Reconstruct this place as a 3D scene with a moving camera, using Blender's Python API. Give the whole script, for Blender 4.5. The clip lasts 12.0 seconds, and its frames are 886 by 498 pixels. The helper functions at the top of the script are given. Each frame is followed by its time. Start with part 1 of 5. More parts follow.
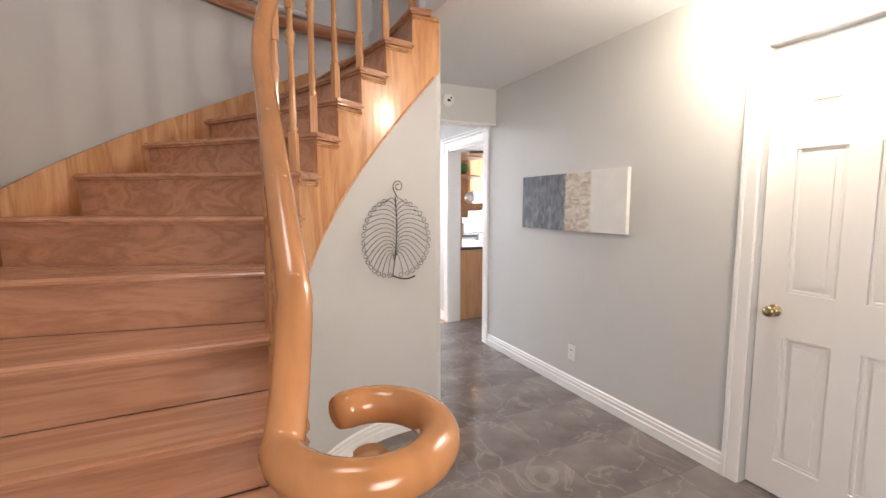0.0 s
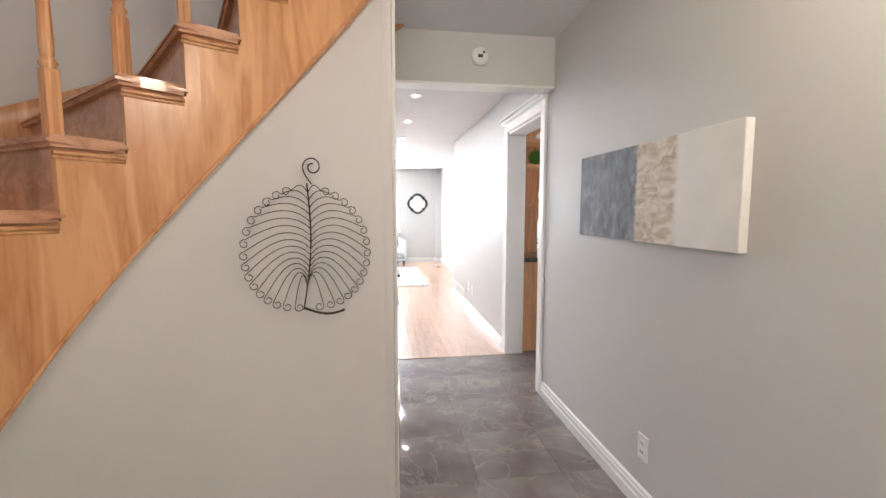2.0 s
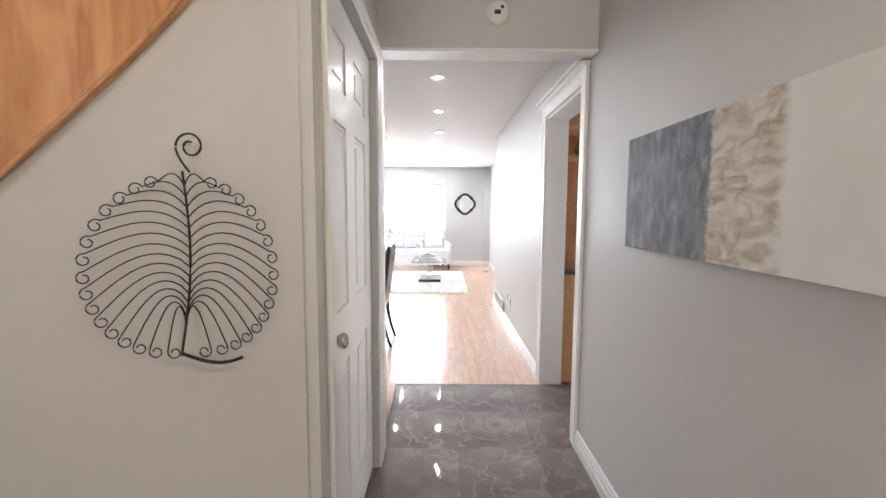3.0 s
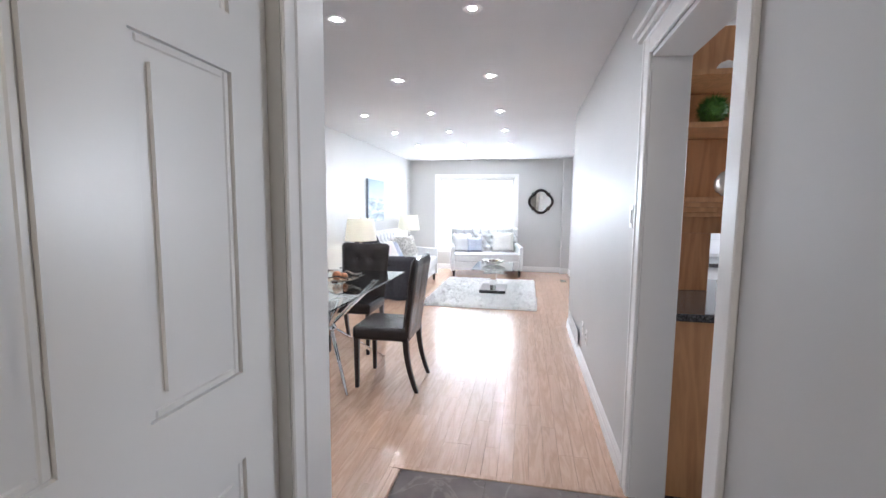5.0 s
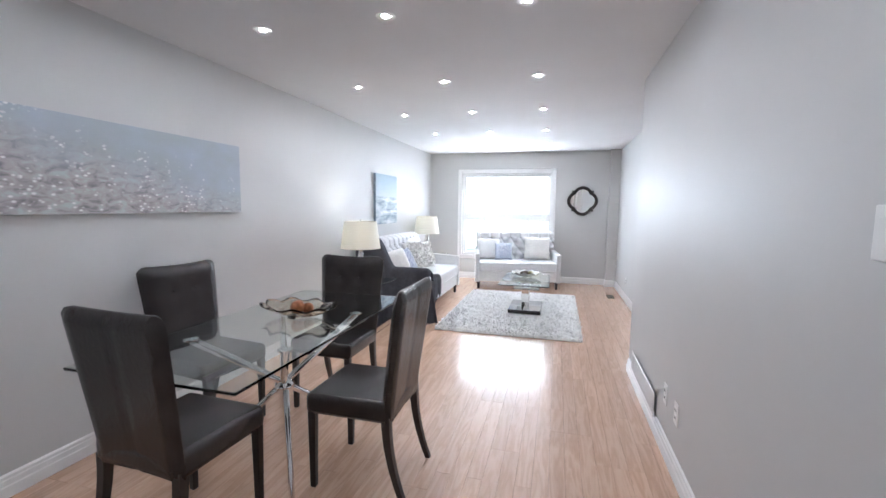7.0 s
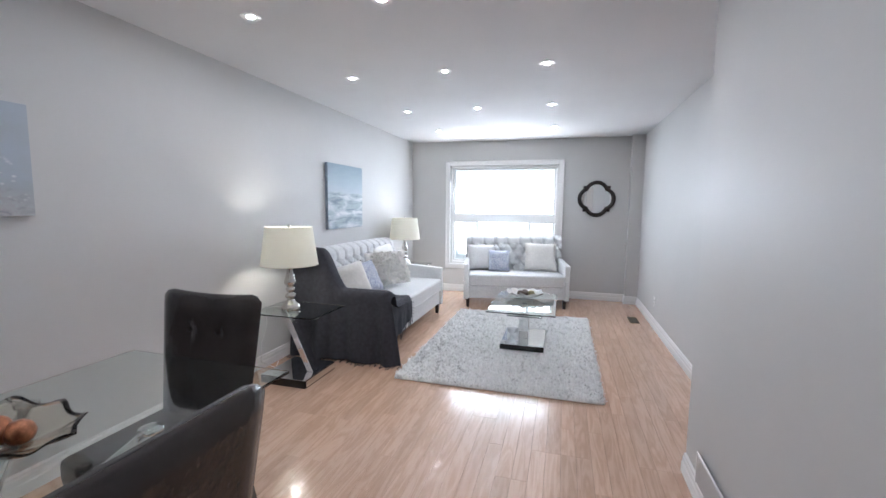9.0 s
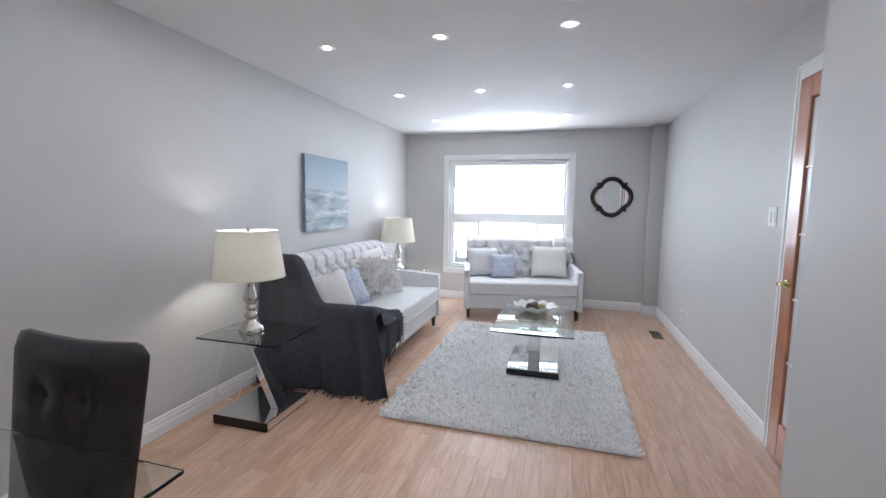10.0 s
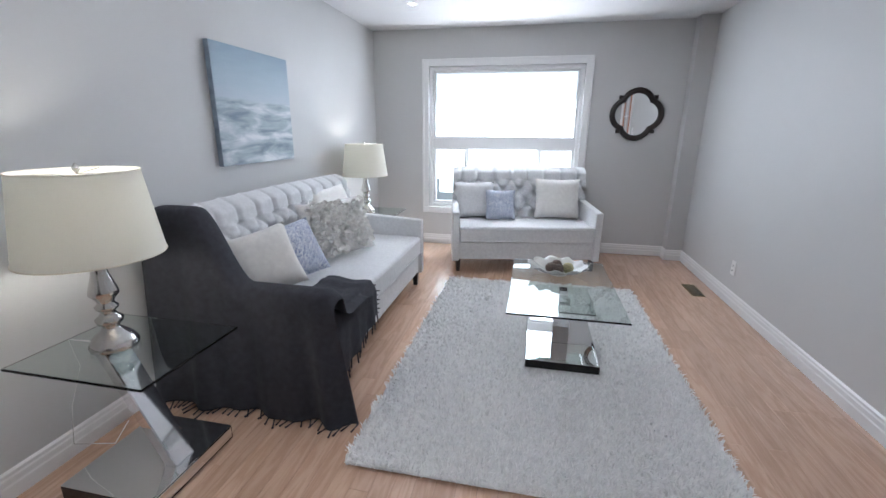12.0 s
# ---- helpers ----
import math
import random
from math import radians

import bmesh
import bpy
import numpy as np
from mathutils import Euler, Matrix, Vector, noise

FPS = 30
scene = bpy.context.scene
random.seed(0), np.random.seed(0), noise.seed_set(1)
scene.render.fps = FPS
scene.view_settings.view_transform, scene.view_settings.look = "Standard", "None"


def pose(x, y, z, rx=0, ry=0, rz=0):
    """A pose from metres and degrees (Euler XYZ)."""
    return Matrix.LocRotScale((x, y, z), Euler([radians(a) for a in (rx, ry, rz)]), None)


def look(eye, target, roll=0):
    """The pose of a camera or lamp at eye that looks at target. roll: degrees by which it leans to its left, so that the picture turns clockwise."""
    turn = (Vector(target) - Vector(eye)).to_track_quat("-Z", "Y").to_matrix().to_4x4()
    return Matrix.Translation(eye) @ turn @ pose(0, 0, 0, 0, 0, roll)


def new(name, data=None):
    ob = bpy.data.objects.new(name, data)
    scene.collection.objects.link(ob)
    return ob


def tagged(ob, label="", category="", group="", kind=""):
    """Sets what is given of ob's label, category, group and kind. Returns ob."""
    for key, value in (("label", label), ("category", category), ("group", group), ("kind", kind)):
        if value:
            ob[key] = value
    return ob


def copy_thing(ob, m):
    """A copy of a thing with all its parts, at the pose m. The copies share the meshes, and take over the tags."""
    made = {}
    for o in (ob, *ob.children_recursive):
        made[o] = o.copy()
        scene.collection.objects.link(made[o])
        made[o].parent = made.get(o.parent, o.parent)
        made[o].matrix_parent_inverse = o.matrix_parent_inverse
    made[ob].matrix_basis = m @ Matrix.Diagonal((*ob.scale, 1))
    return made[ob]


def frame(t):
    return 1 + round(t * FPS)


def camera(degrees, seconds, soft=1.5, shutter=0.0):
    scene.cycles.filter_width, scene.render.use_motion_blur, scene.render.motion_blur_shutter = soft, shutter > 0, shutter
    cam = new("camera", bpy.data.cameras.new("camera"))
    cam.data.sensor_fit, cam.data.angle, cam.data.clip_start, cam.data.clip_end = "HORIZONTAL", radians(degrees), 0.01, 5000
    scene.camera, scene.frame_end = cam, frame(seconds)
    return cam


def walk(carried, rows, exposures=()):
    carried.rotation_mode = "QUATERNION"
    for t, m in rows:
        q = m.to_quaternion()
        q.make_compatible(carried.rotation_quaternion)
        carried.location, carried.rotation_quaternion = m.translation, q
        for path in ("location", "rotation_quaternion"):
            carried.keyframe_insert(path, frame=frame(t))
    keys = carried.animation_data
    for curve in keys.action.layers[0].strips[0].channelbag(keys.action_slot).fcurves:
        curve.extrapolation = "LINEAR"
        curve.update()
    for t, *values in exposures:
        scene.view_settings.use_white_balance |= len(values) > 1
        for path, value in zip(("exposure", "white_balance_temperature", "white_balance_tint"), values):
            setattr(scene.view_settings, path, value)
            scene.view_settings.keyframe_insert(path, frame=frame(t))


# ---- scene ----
cam = camera(92.5, 12.0)
EXPOSURES = [(0.0, 1.0, 6250, 10), (2.5, 0.58, 6300, 10), (4.5, 0.0, 5950, 10), (6.5, -0.38, 5850, 10), (9.5, -1.0, 5880, 10), (12.0, -1.3, 5830, 10)]
PATH = [
    (0, (0.242, 0.152, 1.415), (1.1, 1.947, 1.216), -0.0),
    (0.5, (0.519, 0.273, 1.409), (1.245, 2.126, 1.211), -0.1),
    (1, (0.823, 0.418, 1.406), (1.395, 2.325, 1.212), -0.3),
    (1.5, (1.107, 0.651, 1.389), (1.534, 2.596, 1.202), -0.2),
    (2, (1.333, 0.893, 1.376), (1.62, 2.864, 1.192), -0.0),
    (2.5, (1.526, 1.147, 1.38), (1.668, 3.134, 1.195), -0.1),
    (2.7, (1.607, 1.269, 1.377), (1.692, 3.259, 1.197), -0.0),
    (4.3, (1.92, 2.238, 1.399), (1.648, 4.209, 1.198), 0.8),
    (4.5, (1.941, 2.354, 1.395), (1.629, 4.32, 1.199), 0.5),
    (5, (1.973, 2.649, 1.399), (1.595, 4.603, 1.202), 0.5),
    (5.5, (1.977, 2.946, 1.395), (1.556, 4.891, 1.199), 0.6),
    (6, (1.958, 3.222, 1.395), (1.483, 5.155, 1.201), 0.6),
    (6.5, (1.888, 3.515, 1.398), (1.392, 5.443, 1.202), 0.7),
    (7, (1.853, 3.872, 1.403), (1.338, 5.795, 1.204), 0.7),
    (9, (1.824, 5.325, 1.409), (1.283, 7.24, 1.206), 0.6),
    (9.5, (1.775, 5.666, 1.403), (1.232, 7.581, 1.206), 0.5),
    (10, (1.676, 5.955, 1.412), (1.136, 7.869, 1.202), 0.7),
    (10.5, (1.587, 6.237, 1.406), (1.06, 8.138, 1.075), 0.6),
    (11, (1.462, 6.538, 1.385), (0.965, 8.426, 0.952), 0.7),
    (11.5, (1.34, 6.814, 1.369), (0.887, 8.686, 0.83), 0.4),
    (12, (1.249, 7.065, 1.372), (0.858, 8.95, 0.828), 0.4),
]
walk(cam, [(t, look(eye, target, roll)) for t, eye, target, roll in PATH], EXPOSURES)

# world, daylight through the front window, lamps
world = bpy.data.worlds.new("sky")
scene.world = world
world.use_nodes = True
wn = world.node_tree
sky = wn.nodes.new("ShaderNodeTexSky")
sky.sky_type = "NISHITA"
sky.sun_disc = False
sky.sun_elevation, sky.sun_rotation = radians(48), radians(20)
wn.links.new(sky.outputs[0], wn.nodes["Background"].inputs[0])
wn.nodes["Background"].inputs[1].default_value = 0.15


def lamp(name, kind, m, watts, colour, size=0.1, size_y=None, angle=None):
    d = bpy.data.lights.new(name, kind)
    d.energy, d.color = watts, colour
    if kind == "AREA":
        d.shape, d.size, d.size_y = "RECTANGLE", size, size_y or size
    elif kind == "SUN":
        d.angle = angle
    else:
        d.shadow_soft_size = size
    ob = new(name, d)
    ob.matrix_world = m
    return ob


lamp("sun", "SUN", look((0, 0, 0), (-0.5, -1.1, -1.6)), 3.0, (1.0, 0.95, 0.88), angle=radians(0.5))
lamp("window_daylight", "AREA", look((0.88, 12.27, 1.3), (0.88, 8.0, 0.0)), 165, (0.90, 0.94, 1.0), 1.6, 1.5)
lamp("ground_bounce", "AREA", look((0.95, 12.19, 0.8), (0.95, 11.55, 2.44)), 17, (1.0, 0.98, 0.94), 1.5, 0.12).data.spread = radians(75)
# Added fill that brightens the kitchen, set at a window out of view.
lamp("kitchen_fill", "AREA", look((5.45, 6.3, 1.6), (3.0, 5.6, 1.0)), 75, (0.97, 0.98, 1.0), 1.2, 1.1)
# Added fill for the hall; the entry wall behind it has no opening.
lamp("entry_fill", "AREA", look((0.6, -1.72, 1.7), (1.0, 3.0, 1.0)), 31, (1.0, 0.86, 0.78), 1.2, 1.2)
# Added fill over the stairs, below a closed ceiling.
lamp("landing_fill", "AREA", look((-0.2, 1.2, 4.9), (0.0, 1.4, 0.0)), 13, (1.0, 0.93, 0.92), 1.0, 1.0)
lamp("hall_lamp_bulb", "POINT", pose(2.25, 1.20, 2.30), 26, (1.0, 0.86, 0.66), 0.09)


# materials
def material(name, colour, rough=0.5, metal=0.0, vary=0.0, scale=8.0, bump=0.0, bump_scale=60.0, stretch=(1, 1, 1), colour2=None, sheen=0.0, coat=0.0):
    """A principled surface with two scales of variation in colour and a fine relief."""
    mt = bpy.data.materials.new(name)
    mt.use_nodes = True
    nt = mt.node_tree
    b = nt.nodes["Principled BSDF"]
    b.inputs["Roughness"].default_value = rough
    b.inputs["Metallic"].default_value = metal
    b.inputs["Base Color"].default_value = (*colour, 1)
    b.inputs["Coat Weight"].default_value = coat
    b.inputs["Coat Roughness"].default_value = 0.12
    b.inputs["Sheen Weight"].default_value = sheen
    tc = nt.nodes.new("ShaderNodeTexCoord")
    mp = nt.nodes.new("ShaderNodeMapping")
    mp.inputs["Scale"].default_value = stretch
    nt.links.new(tc.outputs["Object"], mp.inputs[0])
    if vary or colour2:
        n = nt.nodes.new("ShaderNodeTexNoise")
        n.inputs["Scale"].default_value, n.inputs["Detail"].default_value = scale, 6
        nt.links.new(mp.outputs[0], n.inputs["Vector"])
        r = nt.nodes.new("ShaderNodeValToRGB")
        r.color_ramp.elements[0].position, r.color_ramp.elements[1].position = 0.32, 0.68
        r.color_ramp.elements[0].color = (*[c * (1 - vary) for c in colour], 1)
        r.color_ramp.elements[1].color = (*(colour2 or [min(1, c * (1 + vary)) for c in colour]), 1)
        nt.links.new(n.outputs[0], r.inputs[0])
        nt.links.new(r.outputs[0], b.inputs["Base Color"])
    if bump:
        n2 = nt.nodes.new("ShaderNodeTexNoise")
        n2.inputs["Scale"].default_value, n2.inputs["Detail"].default_value = bump_scale, 4
        nt.links.new(mp.outputs[0], n2.inputs["Vector"])
        bp = nt.nodes.new("ShaderNodeBump")
        bp.inputs["Strength"].default_value, bp.inputs["Distance"].default_value = bump, 0.004
        nt.links.new(n2.outputs[0], bp.inputs["Height"])
        nt.links.new(bp.outputs[0], b.inputs["Normal"])
    return mt


def wood(name, dark, light, rough=0.3, grain=(1, 12, 12), ring=2.2, vary=0.25, coat=0.3, per_piece=True):
    """Oak: long wavy grain, fine pores, and a tone of its own for every board."""
    mt = bpy.data.materials.new(name)
    mt.use_nodes = True
    nt = mt.node_tree
    L = nt.links.new
    b = nt.nodes["Principled BSDF"]
    b.inputs["Roughness"].default_value, b.inputs["Coat Weight"].default_value, b.inputs["Coat Roughness"].default_value = rough, coat, 0.1
    tc, mp, oi, ge = (nt.nodes.new("ShaderNode" + k) for k in ("TexCoord", "Mapping", "ObjectInfo", "NewGeometry"))
    mp.inputs["Scale"].default_value = grain
    ad = nt.nodes.new("ShaderNodeMath")
    ad.operation = "ADD"
    L(oi.outputs["Random"], ad.inputs[0]); L(ge.outputs["Random Per Island"], ad.inputs[1])
    fr = nt.nodes.new("ShaderNodeMath")
    fr.operation = "FRACT"
    L(ad.outputs[0], fr.inputs[0])
    sh = nt.nodes.new("ShaderNodeMath")
    sh.operation = "MULTIPLY"
    sh.inputs[1].default_value = 37.0
    L(fr.outputs[0], sh.inputs[0])
    va = nt.nodes.new("ShaderNodeVectorMath")
    L(tc.outputs["Object"], va.inputs[0]); L(sh.outputs[0], va.inputs[1])
    L(va.outputs[0], mp.inputs[0])
    n = nt.nodes.new("ShaderNodeTexNoise")
    n.inputs["Scale"].default_value, n.inputs["Detail"].default_value, n.inputs["Distortion"].default_value = ring, 3, 0.6
    L(mp.outputs[0], n.inputs["Vector"])
    w = nt.nodes.new("ShaderNodeMath")
    w.operation = "MULTIPLY"
    w.inputs[1].default_value = 9.0
    L(n.outputs[0], w.inputs[0])
    pp = nt.nodes.new("ShaderNodeMath")
    pp.operation = "PINGPONG"
    pp.inputs[1].default_value = 1.0
    L(w.outputs[0], pp.inputs[0])
    n2 = nt.nodes.new("ShaderNodeTexNoise")
    n2.inputs["Scale"].default_value, n2.inputs["Detail"].default_value = ring * 14, 3
    L(mp.outputs[0], n2.inputs["Vector"])
    mx = nt.nodes.new("ShaderNodeMath")
    mx.operation = "MULTIPLY_ADD"
    mx.inputs[1].default_value, mx.inputs[2].default_value = 0.55, 0.0
    L(pp.outputs[0], mx.inputs[0])
    m3 = nt.nodes.new("ShaderNodeMath")
    m3.operation = "MULTIPLY_ADD"
    m3.inputs[1].default_value = 0.5
    L(n2.outputs[0], m3.inputs[0]); L(mx.outputs[0], m3.inputs[2])
    r = nt.nodes.new("ShaderNodeValToRGB")
    r.color_ramp.elements[0].color, r.color_ramp.elements[1].color = (*dark, 1), (*light, 1)
    r.color_ramp.elements[0].position, r.color_ramp.elements[1].position = 0.08, 0.75
    L(m3.outputs[0], r.inputs[0])
    hs = nt.nodes.new("ShaderNodeHueSaturation")
    mr = nt.nodes.new("ShaderNodeMapRange")
    mr.inputs["To Min"].default_value, mr.inputs["To Max"].default_value = 1 - vary, 1 + vary
    L(fr.outputs[0], mr.inputs[0])
    if per_piece:
        L(mr.outputs[0], hs.inputs["Value"])
    L(r.outputs[0], hs.inputs["Color"])
    L(hs.outputs[0], b.inputs["Base Color"])
    bp = nt.nodes.new("ShaderNodeBump")
    bp.inputs["Strength"].default_value, bp.inputs["Distance"].default_value = 0.12, 0.002
    L(m3.outputs[0], bp.inputs["Height"])
    L(bp.outputs[0], b.inputs["Normal"])
    return mt


def glass(name, tint=(0.93, 0.98, 0.96), rough=0.0):
    mt = bpy.data.materials.new(name)
    mt.use_nodes = True
    b = mt.node_tree.nodes["Principled BSDF"]
    b.inputs["Base Color"].default_value = (*tint, 1)
    b.inputs["Transmission Weight"].default_value, b.inputs["Roughness"].default_value, b.inputs["IOR"].default_value = 1.0, rough, 1.45
    return mt


def glow(name, colour, strength):
    mt = bpy.data.materials.new(name)
    mt.use_nodes = True
    b = mt.node_tree.nodes["Principled BSDF"]
    b.inputs["Base Color"].default_value = (*colour, 1)
    b.inputs["Emission Color"].default_value, b.inputs["Emission Strength"].default_value = (*colour, 1), strength
    return mt


PAINT = material("grey wall paint", (0.565, 0.56, 0.55), 0.5, vary=0.02, scale=1.2, bump=0.05, bump_scale=220)
PAINT.node_tree.nodes["Principled BSDF"].inputs["Specular IOR Level"].default_value = 0.3
CEIL = material("white ceiling paint", (0.70, 0.695, 0.70), 0.8, vary=0.015, scale=2, bump=0.06, bump_scale=160)
TRIM = material("white trim paint", (0.80, 0.79, 0.78), 0.3, vary=0.015, scale=3, bump=0.02, bump_scale=90)
OAK = wood("orange oak", (0.40, 0.17, 0.066), (0.62, 0.335, 0.16), 0.25, grain=(4, 4, 0.6), ring=1.6, vary=0.06)
OAK_X = wood("orange oak tread", (0.38, 0.18, 0.10), (0.54, 0.285, 0.17), 0.25, grain=(0.6, 6, 6), ring=1.6, vary=0.08)
PLANK = wood("honey oak floor", (0.46, 0.29, 0.195), (0.58, 0.39, 0.28), 0.22, grain=(9, 0.9, 9), ring=2.0, vary=0.07, coat=0.25)
FRENCH = wood("red oak door", (0.30, 0.11, 0.055), (0.42, 0.17, 0.085), 0.3, grain=(8, 8, 1), ring=1.5, vary=0.03)
CABINET = wood("oak cabinet veneer", (0.50, 0.24, 0.10), (0.66, 0.35, 0.165), 0.35, grain=(7, 7, 0.8), ring=1.2, vary=0.03, coat=0.1)
LEATHER = material("espresso leather", (0.028, 0.022, 0.021), 0.27, vary=0.25, scale=5, bump=0.32, bump_scale=55)
DARKWOOD = material("espresso stained wood", (0.016, 0.010, 0.008), 0.28, vary=0.3, scale=6, stretch=(6, 6, 1))
CHROME = material("chrome", (0.82, 0.82, 0.84), 0.06, 1.0, vary=0.03, scale=20)
SILVER = material("antique silver", (0.70, 0.68, 0.65), 0.18, 1.0, vary=0.15, scale=14, bump=0.1, bump_scale=70)
BRASS = material("aged brass", (0.45, 0.36, 0.20), 0.25, 1.0, vary=0.15, scale=30)
BRIGHTBRASS = material("polished brass", (0.72, 0.58, 0.30), 0.15, 1.0, vary=0.08, scale=30)
IRON = material("dark bronze iron", (0.045, 0.032, 0.026), 0.5, 0.6, vary=0.3, scale=30)
MIRROR = material("mirror", (0.90, 0.91, 0.91), 0.01, 1.0)
BLACKGLOSS = material("black gloss lacquer", (0.012, 0.011, 0.011), 0.12, vary=0.2, scale=9)
LINEN = material("pale grey linen", (0.68, 0.68, 0.68), 0.9, vary=0.06, scale=45, bump=0.4, bump_scale=420, sheen=0.3)
IVORY = material("ivory cotton", (0.76, 0.74, 0.70), 0.9, vary=0.05, scale=30, bump=0.35, bump_scale=300, sheen=0.2)
SATIN = material("ivory satin ruffle", (0.86, 0.84, 0.80), 0.45, vary=0.10, scale=40, bump=0.2, bump_scale=120, sheen=0.2)
THROW = material("charcoal woven throw", (0.030, 0.030, 0.038), 0.95, vary=0.2, scale=30, bump=0.5, bump_scale=500, sheen=0.0)
SHAG = material("cream shag wool", (0.93, 0.92, 0.90), 0.95, vary=0.05, scale=40, sheen=0.3)
def tuft_tones(mt):
    """Gives every strand of the pile a tone of its own."""
    nt = mt.node_tree
    b = nt.nodes["Principled BSDF"]
    ge, mr, hs = (nt.nodes.new("ShaderNode" + k) for k in ("NewGeometry", "MapRange", "HueSaturation"))
    mr.inputs["To Min"].default_value, mr.inputs["To Max"].default_value = 0.84, 1.08
    nt.links.new(ge.outputs["Random Per Island"], mr.inputs[0])
    nt.links.new(mr.outputs[0], hs.inputs["Value"])
    nt.links.new(b.inputs["Base Color"].links[0].from_socket, hs.inputs["Color"])
    nt.links.new(hs.outputs[0], b.inputs["Base Color"])


tuft_tones(SHAG)
GRANITE = material("dark granite", (0.035, 0.032, 0.035), 0.12, vary=0.6, scale=120, colour2=(0.13, 0.12, 0.12))
RAIL = material("amber polished oak rail", (0.50, 0.225, 0.085), 0.2, vary=0.14, scale=5, bump=0.03, bump_scale=60, stretch=(3, 1, 1), coat=0.5)
CLEAR = glass("clear glass")
EDGE = glass("green edged glass", (0.90, 0.97, 0.94))
FROST = material("frosted pane", (0.72, 0.74, 0.76), 0.25, vary=0.12, scale=3, bump=0.1, bump_scale=20)
PLASTIC = material("white plastic", (0.78, 0.77, 0.75), 0.35, vary=0.02, scale=10)
DARKSLOT = material("dark slot", (0.03, 0.03, 0.03), 0.6, vary=0.2, scale=20)
ENAMEL = material("white enamel", (0.78, 0.78, 0.79), 0.2, vary=0.02, scale=6)
GREEN = material("grass green leaves", (0.07, 0.19, 0.03), 0.6, vary=0.4, scale=60)
BULB = glow("pot light glow", (0.99, 0.98, 1.0), 1500)
SHADE = material("cream lampshade linen", (0.80, 0.76, 0.66), 0.8, vary=0.03, scale=60, bump=0.2, bump_scale=350)
SHADE.node_tree.nodes["Principled BSDF"].inputs["Subsurface Weight"].default_value = 0.0


def marble():
    """Polished brown-grey marble with pale, thin veins, another cut for every tile."""
    mt = material("brown marble tile", (0.165, 0.140, 0.134), 0.05, vary=0.35, scale=2.5, colour2=(0.25, 0.215, 0.205))
    nt = mt.node_tree
    L = nt.links.new
    b = nt.nodes["Principled BSDF"]
    base = b.inputs["Base Color"].links[0].from_socket
    tc, oi = nt.nodes.new("ShaderNodeTexCoord"), nt.nodes.new("ShaderNodeObjectInfo")
    sc = nt.nodes.new("ShaderNodeMath")
    sc.operation = "MULTIPLY"
    sc.inputs[1].default_value = 23.0
    L(oi.outputs["Random"], sc.inputs[0])
    va = nt.nodes.new("ShaderNodeVectorMath")
    L(tc.outputs["Object"], va.inputs[0]); L(sc.outputs[0], va.inputs[1])
    wa = nt.nodes.new("ShaderNodeTexNoise")
    wa.inputs["Scale"].default_value, wa.inputs["Detail"].default_value, wa.inputs["Distortion"].default_value = 2.2, 8, 1.6
    L(va.outputs[0], wa.inputs["Vector"])
    r = nt.nodes.new("ShaderNodeValToRGB")
    e = r.color_ramp.elements
    e[0].position, e[1].position = 0.475, 0.515
    e[0].color = e[1].color = (0, 0, 0, 1)
    c = e.new(0.495)
    c.color = (0.28, 0.28, 0.28, 1)
    L(wa.outputs[0], r.inputs[0])
    mx = nt.nodes.new("ShaderNodeMix")
    mx.data_type = "RGBA"
    L(r.outputs[0], mx.inputs["Factor"]); L(base, mx.inputs["A"])
    mx.inputs["B"].default_value = (0.42, 0.37, 0.33, 1)
    L(mx.outputs["Result"], b.inputs["Base Color"])
    return mt


MARBLE = marble()


# mesh builders
def finish(name, bm, mat, smooth=False, parent=None):
    bmesh.ops.recalc_face_normals(bm, faces=bm.faces)
    me = bpy.data.meshes.new(name)
    bm.to_mesh(me)
    bm.free()
    for m in mat if isinstance(mat, (list, tuple)) else [mat]:
        me.materials.append(m)
    if smooth:
        for p in me.polygons:
            p.use_smooth = True
    ob = new(name, me)
    if parent:
        ob.parent = parent
    return ob


def add_box(bm, lo, hi, bevel=0.0, segments=2, m=None):
    """Adds a box from corner to corner, its edges rounded."""
    t = bmesh.new()
    bmesh.ops.create_cube(t, size=1)
    for v in t.verts:
        v.co = Vector([lo[i] + (v.co[i] + 0.5) * (hi[i] - lo[i]) for i in range(3)])
    if bevel:
        bmesh.ops.bevel(t, geom=t.edges[:], offset=bevel, segments=segments, affect="EDGES", profile=0.6)
    if m:
        bmesh.ops.transform(t, matrix=m, verts=t.verts)
    join(bm, t)


def join(bm, other):
    me = bpy.data.meshes.new("tmp")
    other.to_mesh(me)
    other.free()
    bm.from_mesh(me)
    bpy.data.meshes.remove(me)


def box(name, lo, hi, mat, bevel=0.0, parent=None, segments=2, smooth=False):
    bm = bmesh.new()
    add_box(bm, lo, hi, bevel, segments)
    return finish(name, bm, mat, smooth, parent)


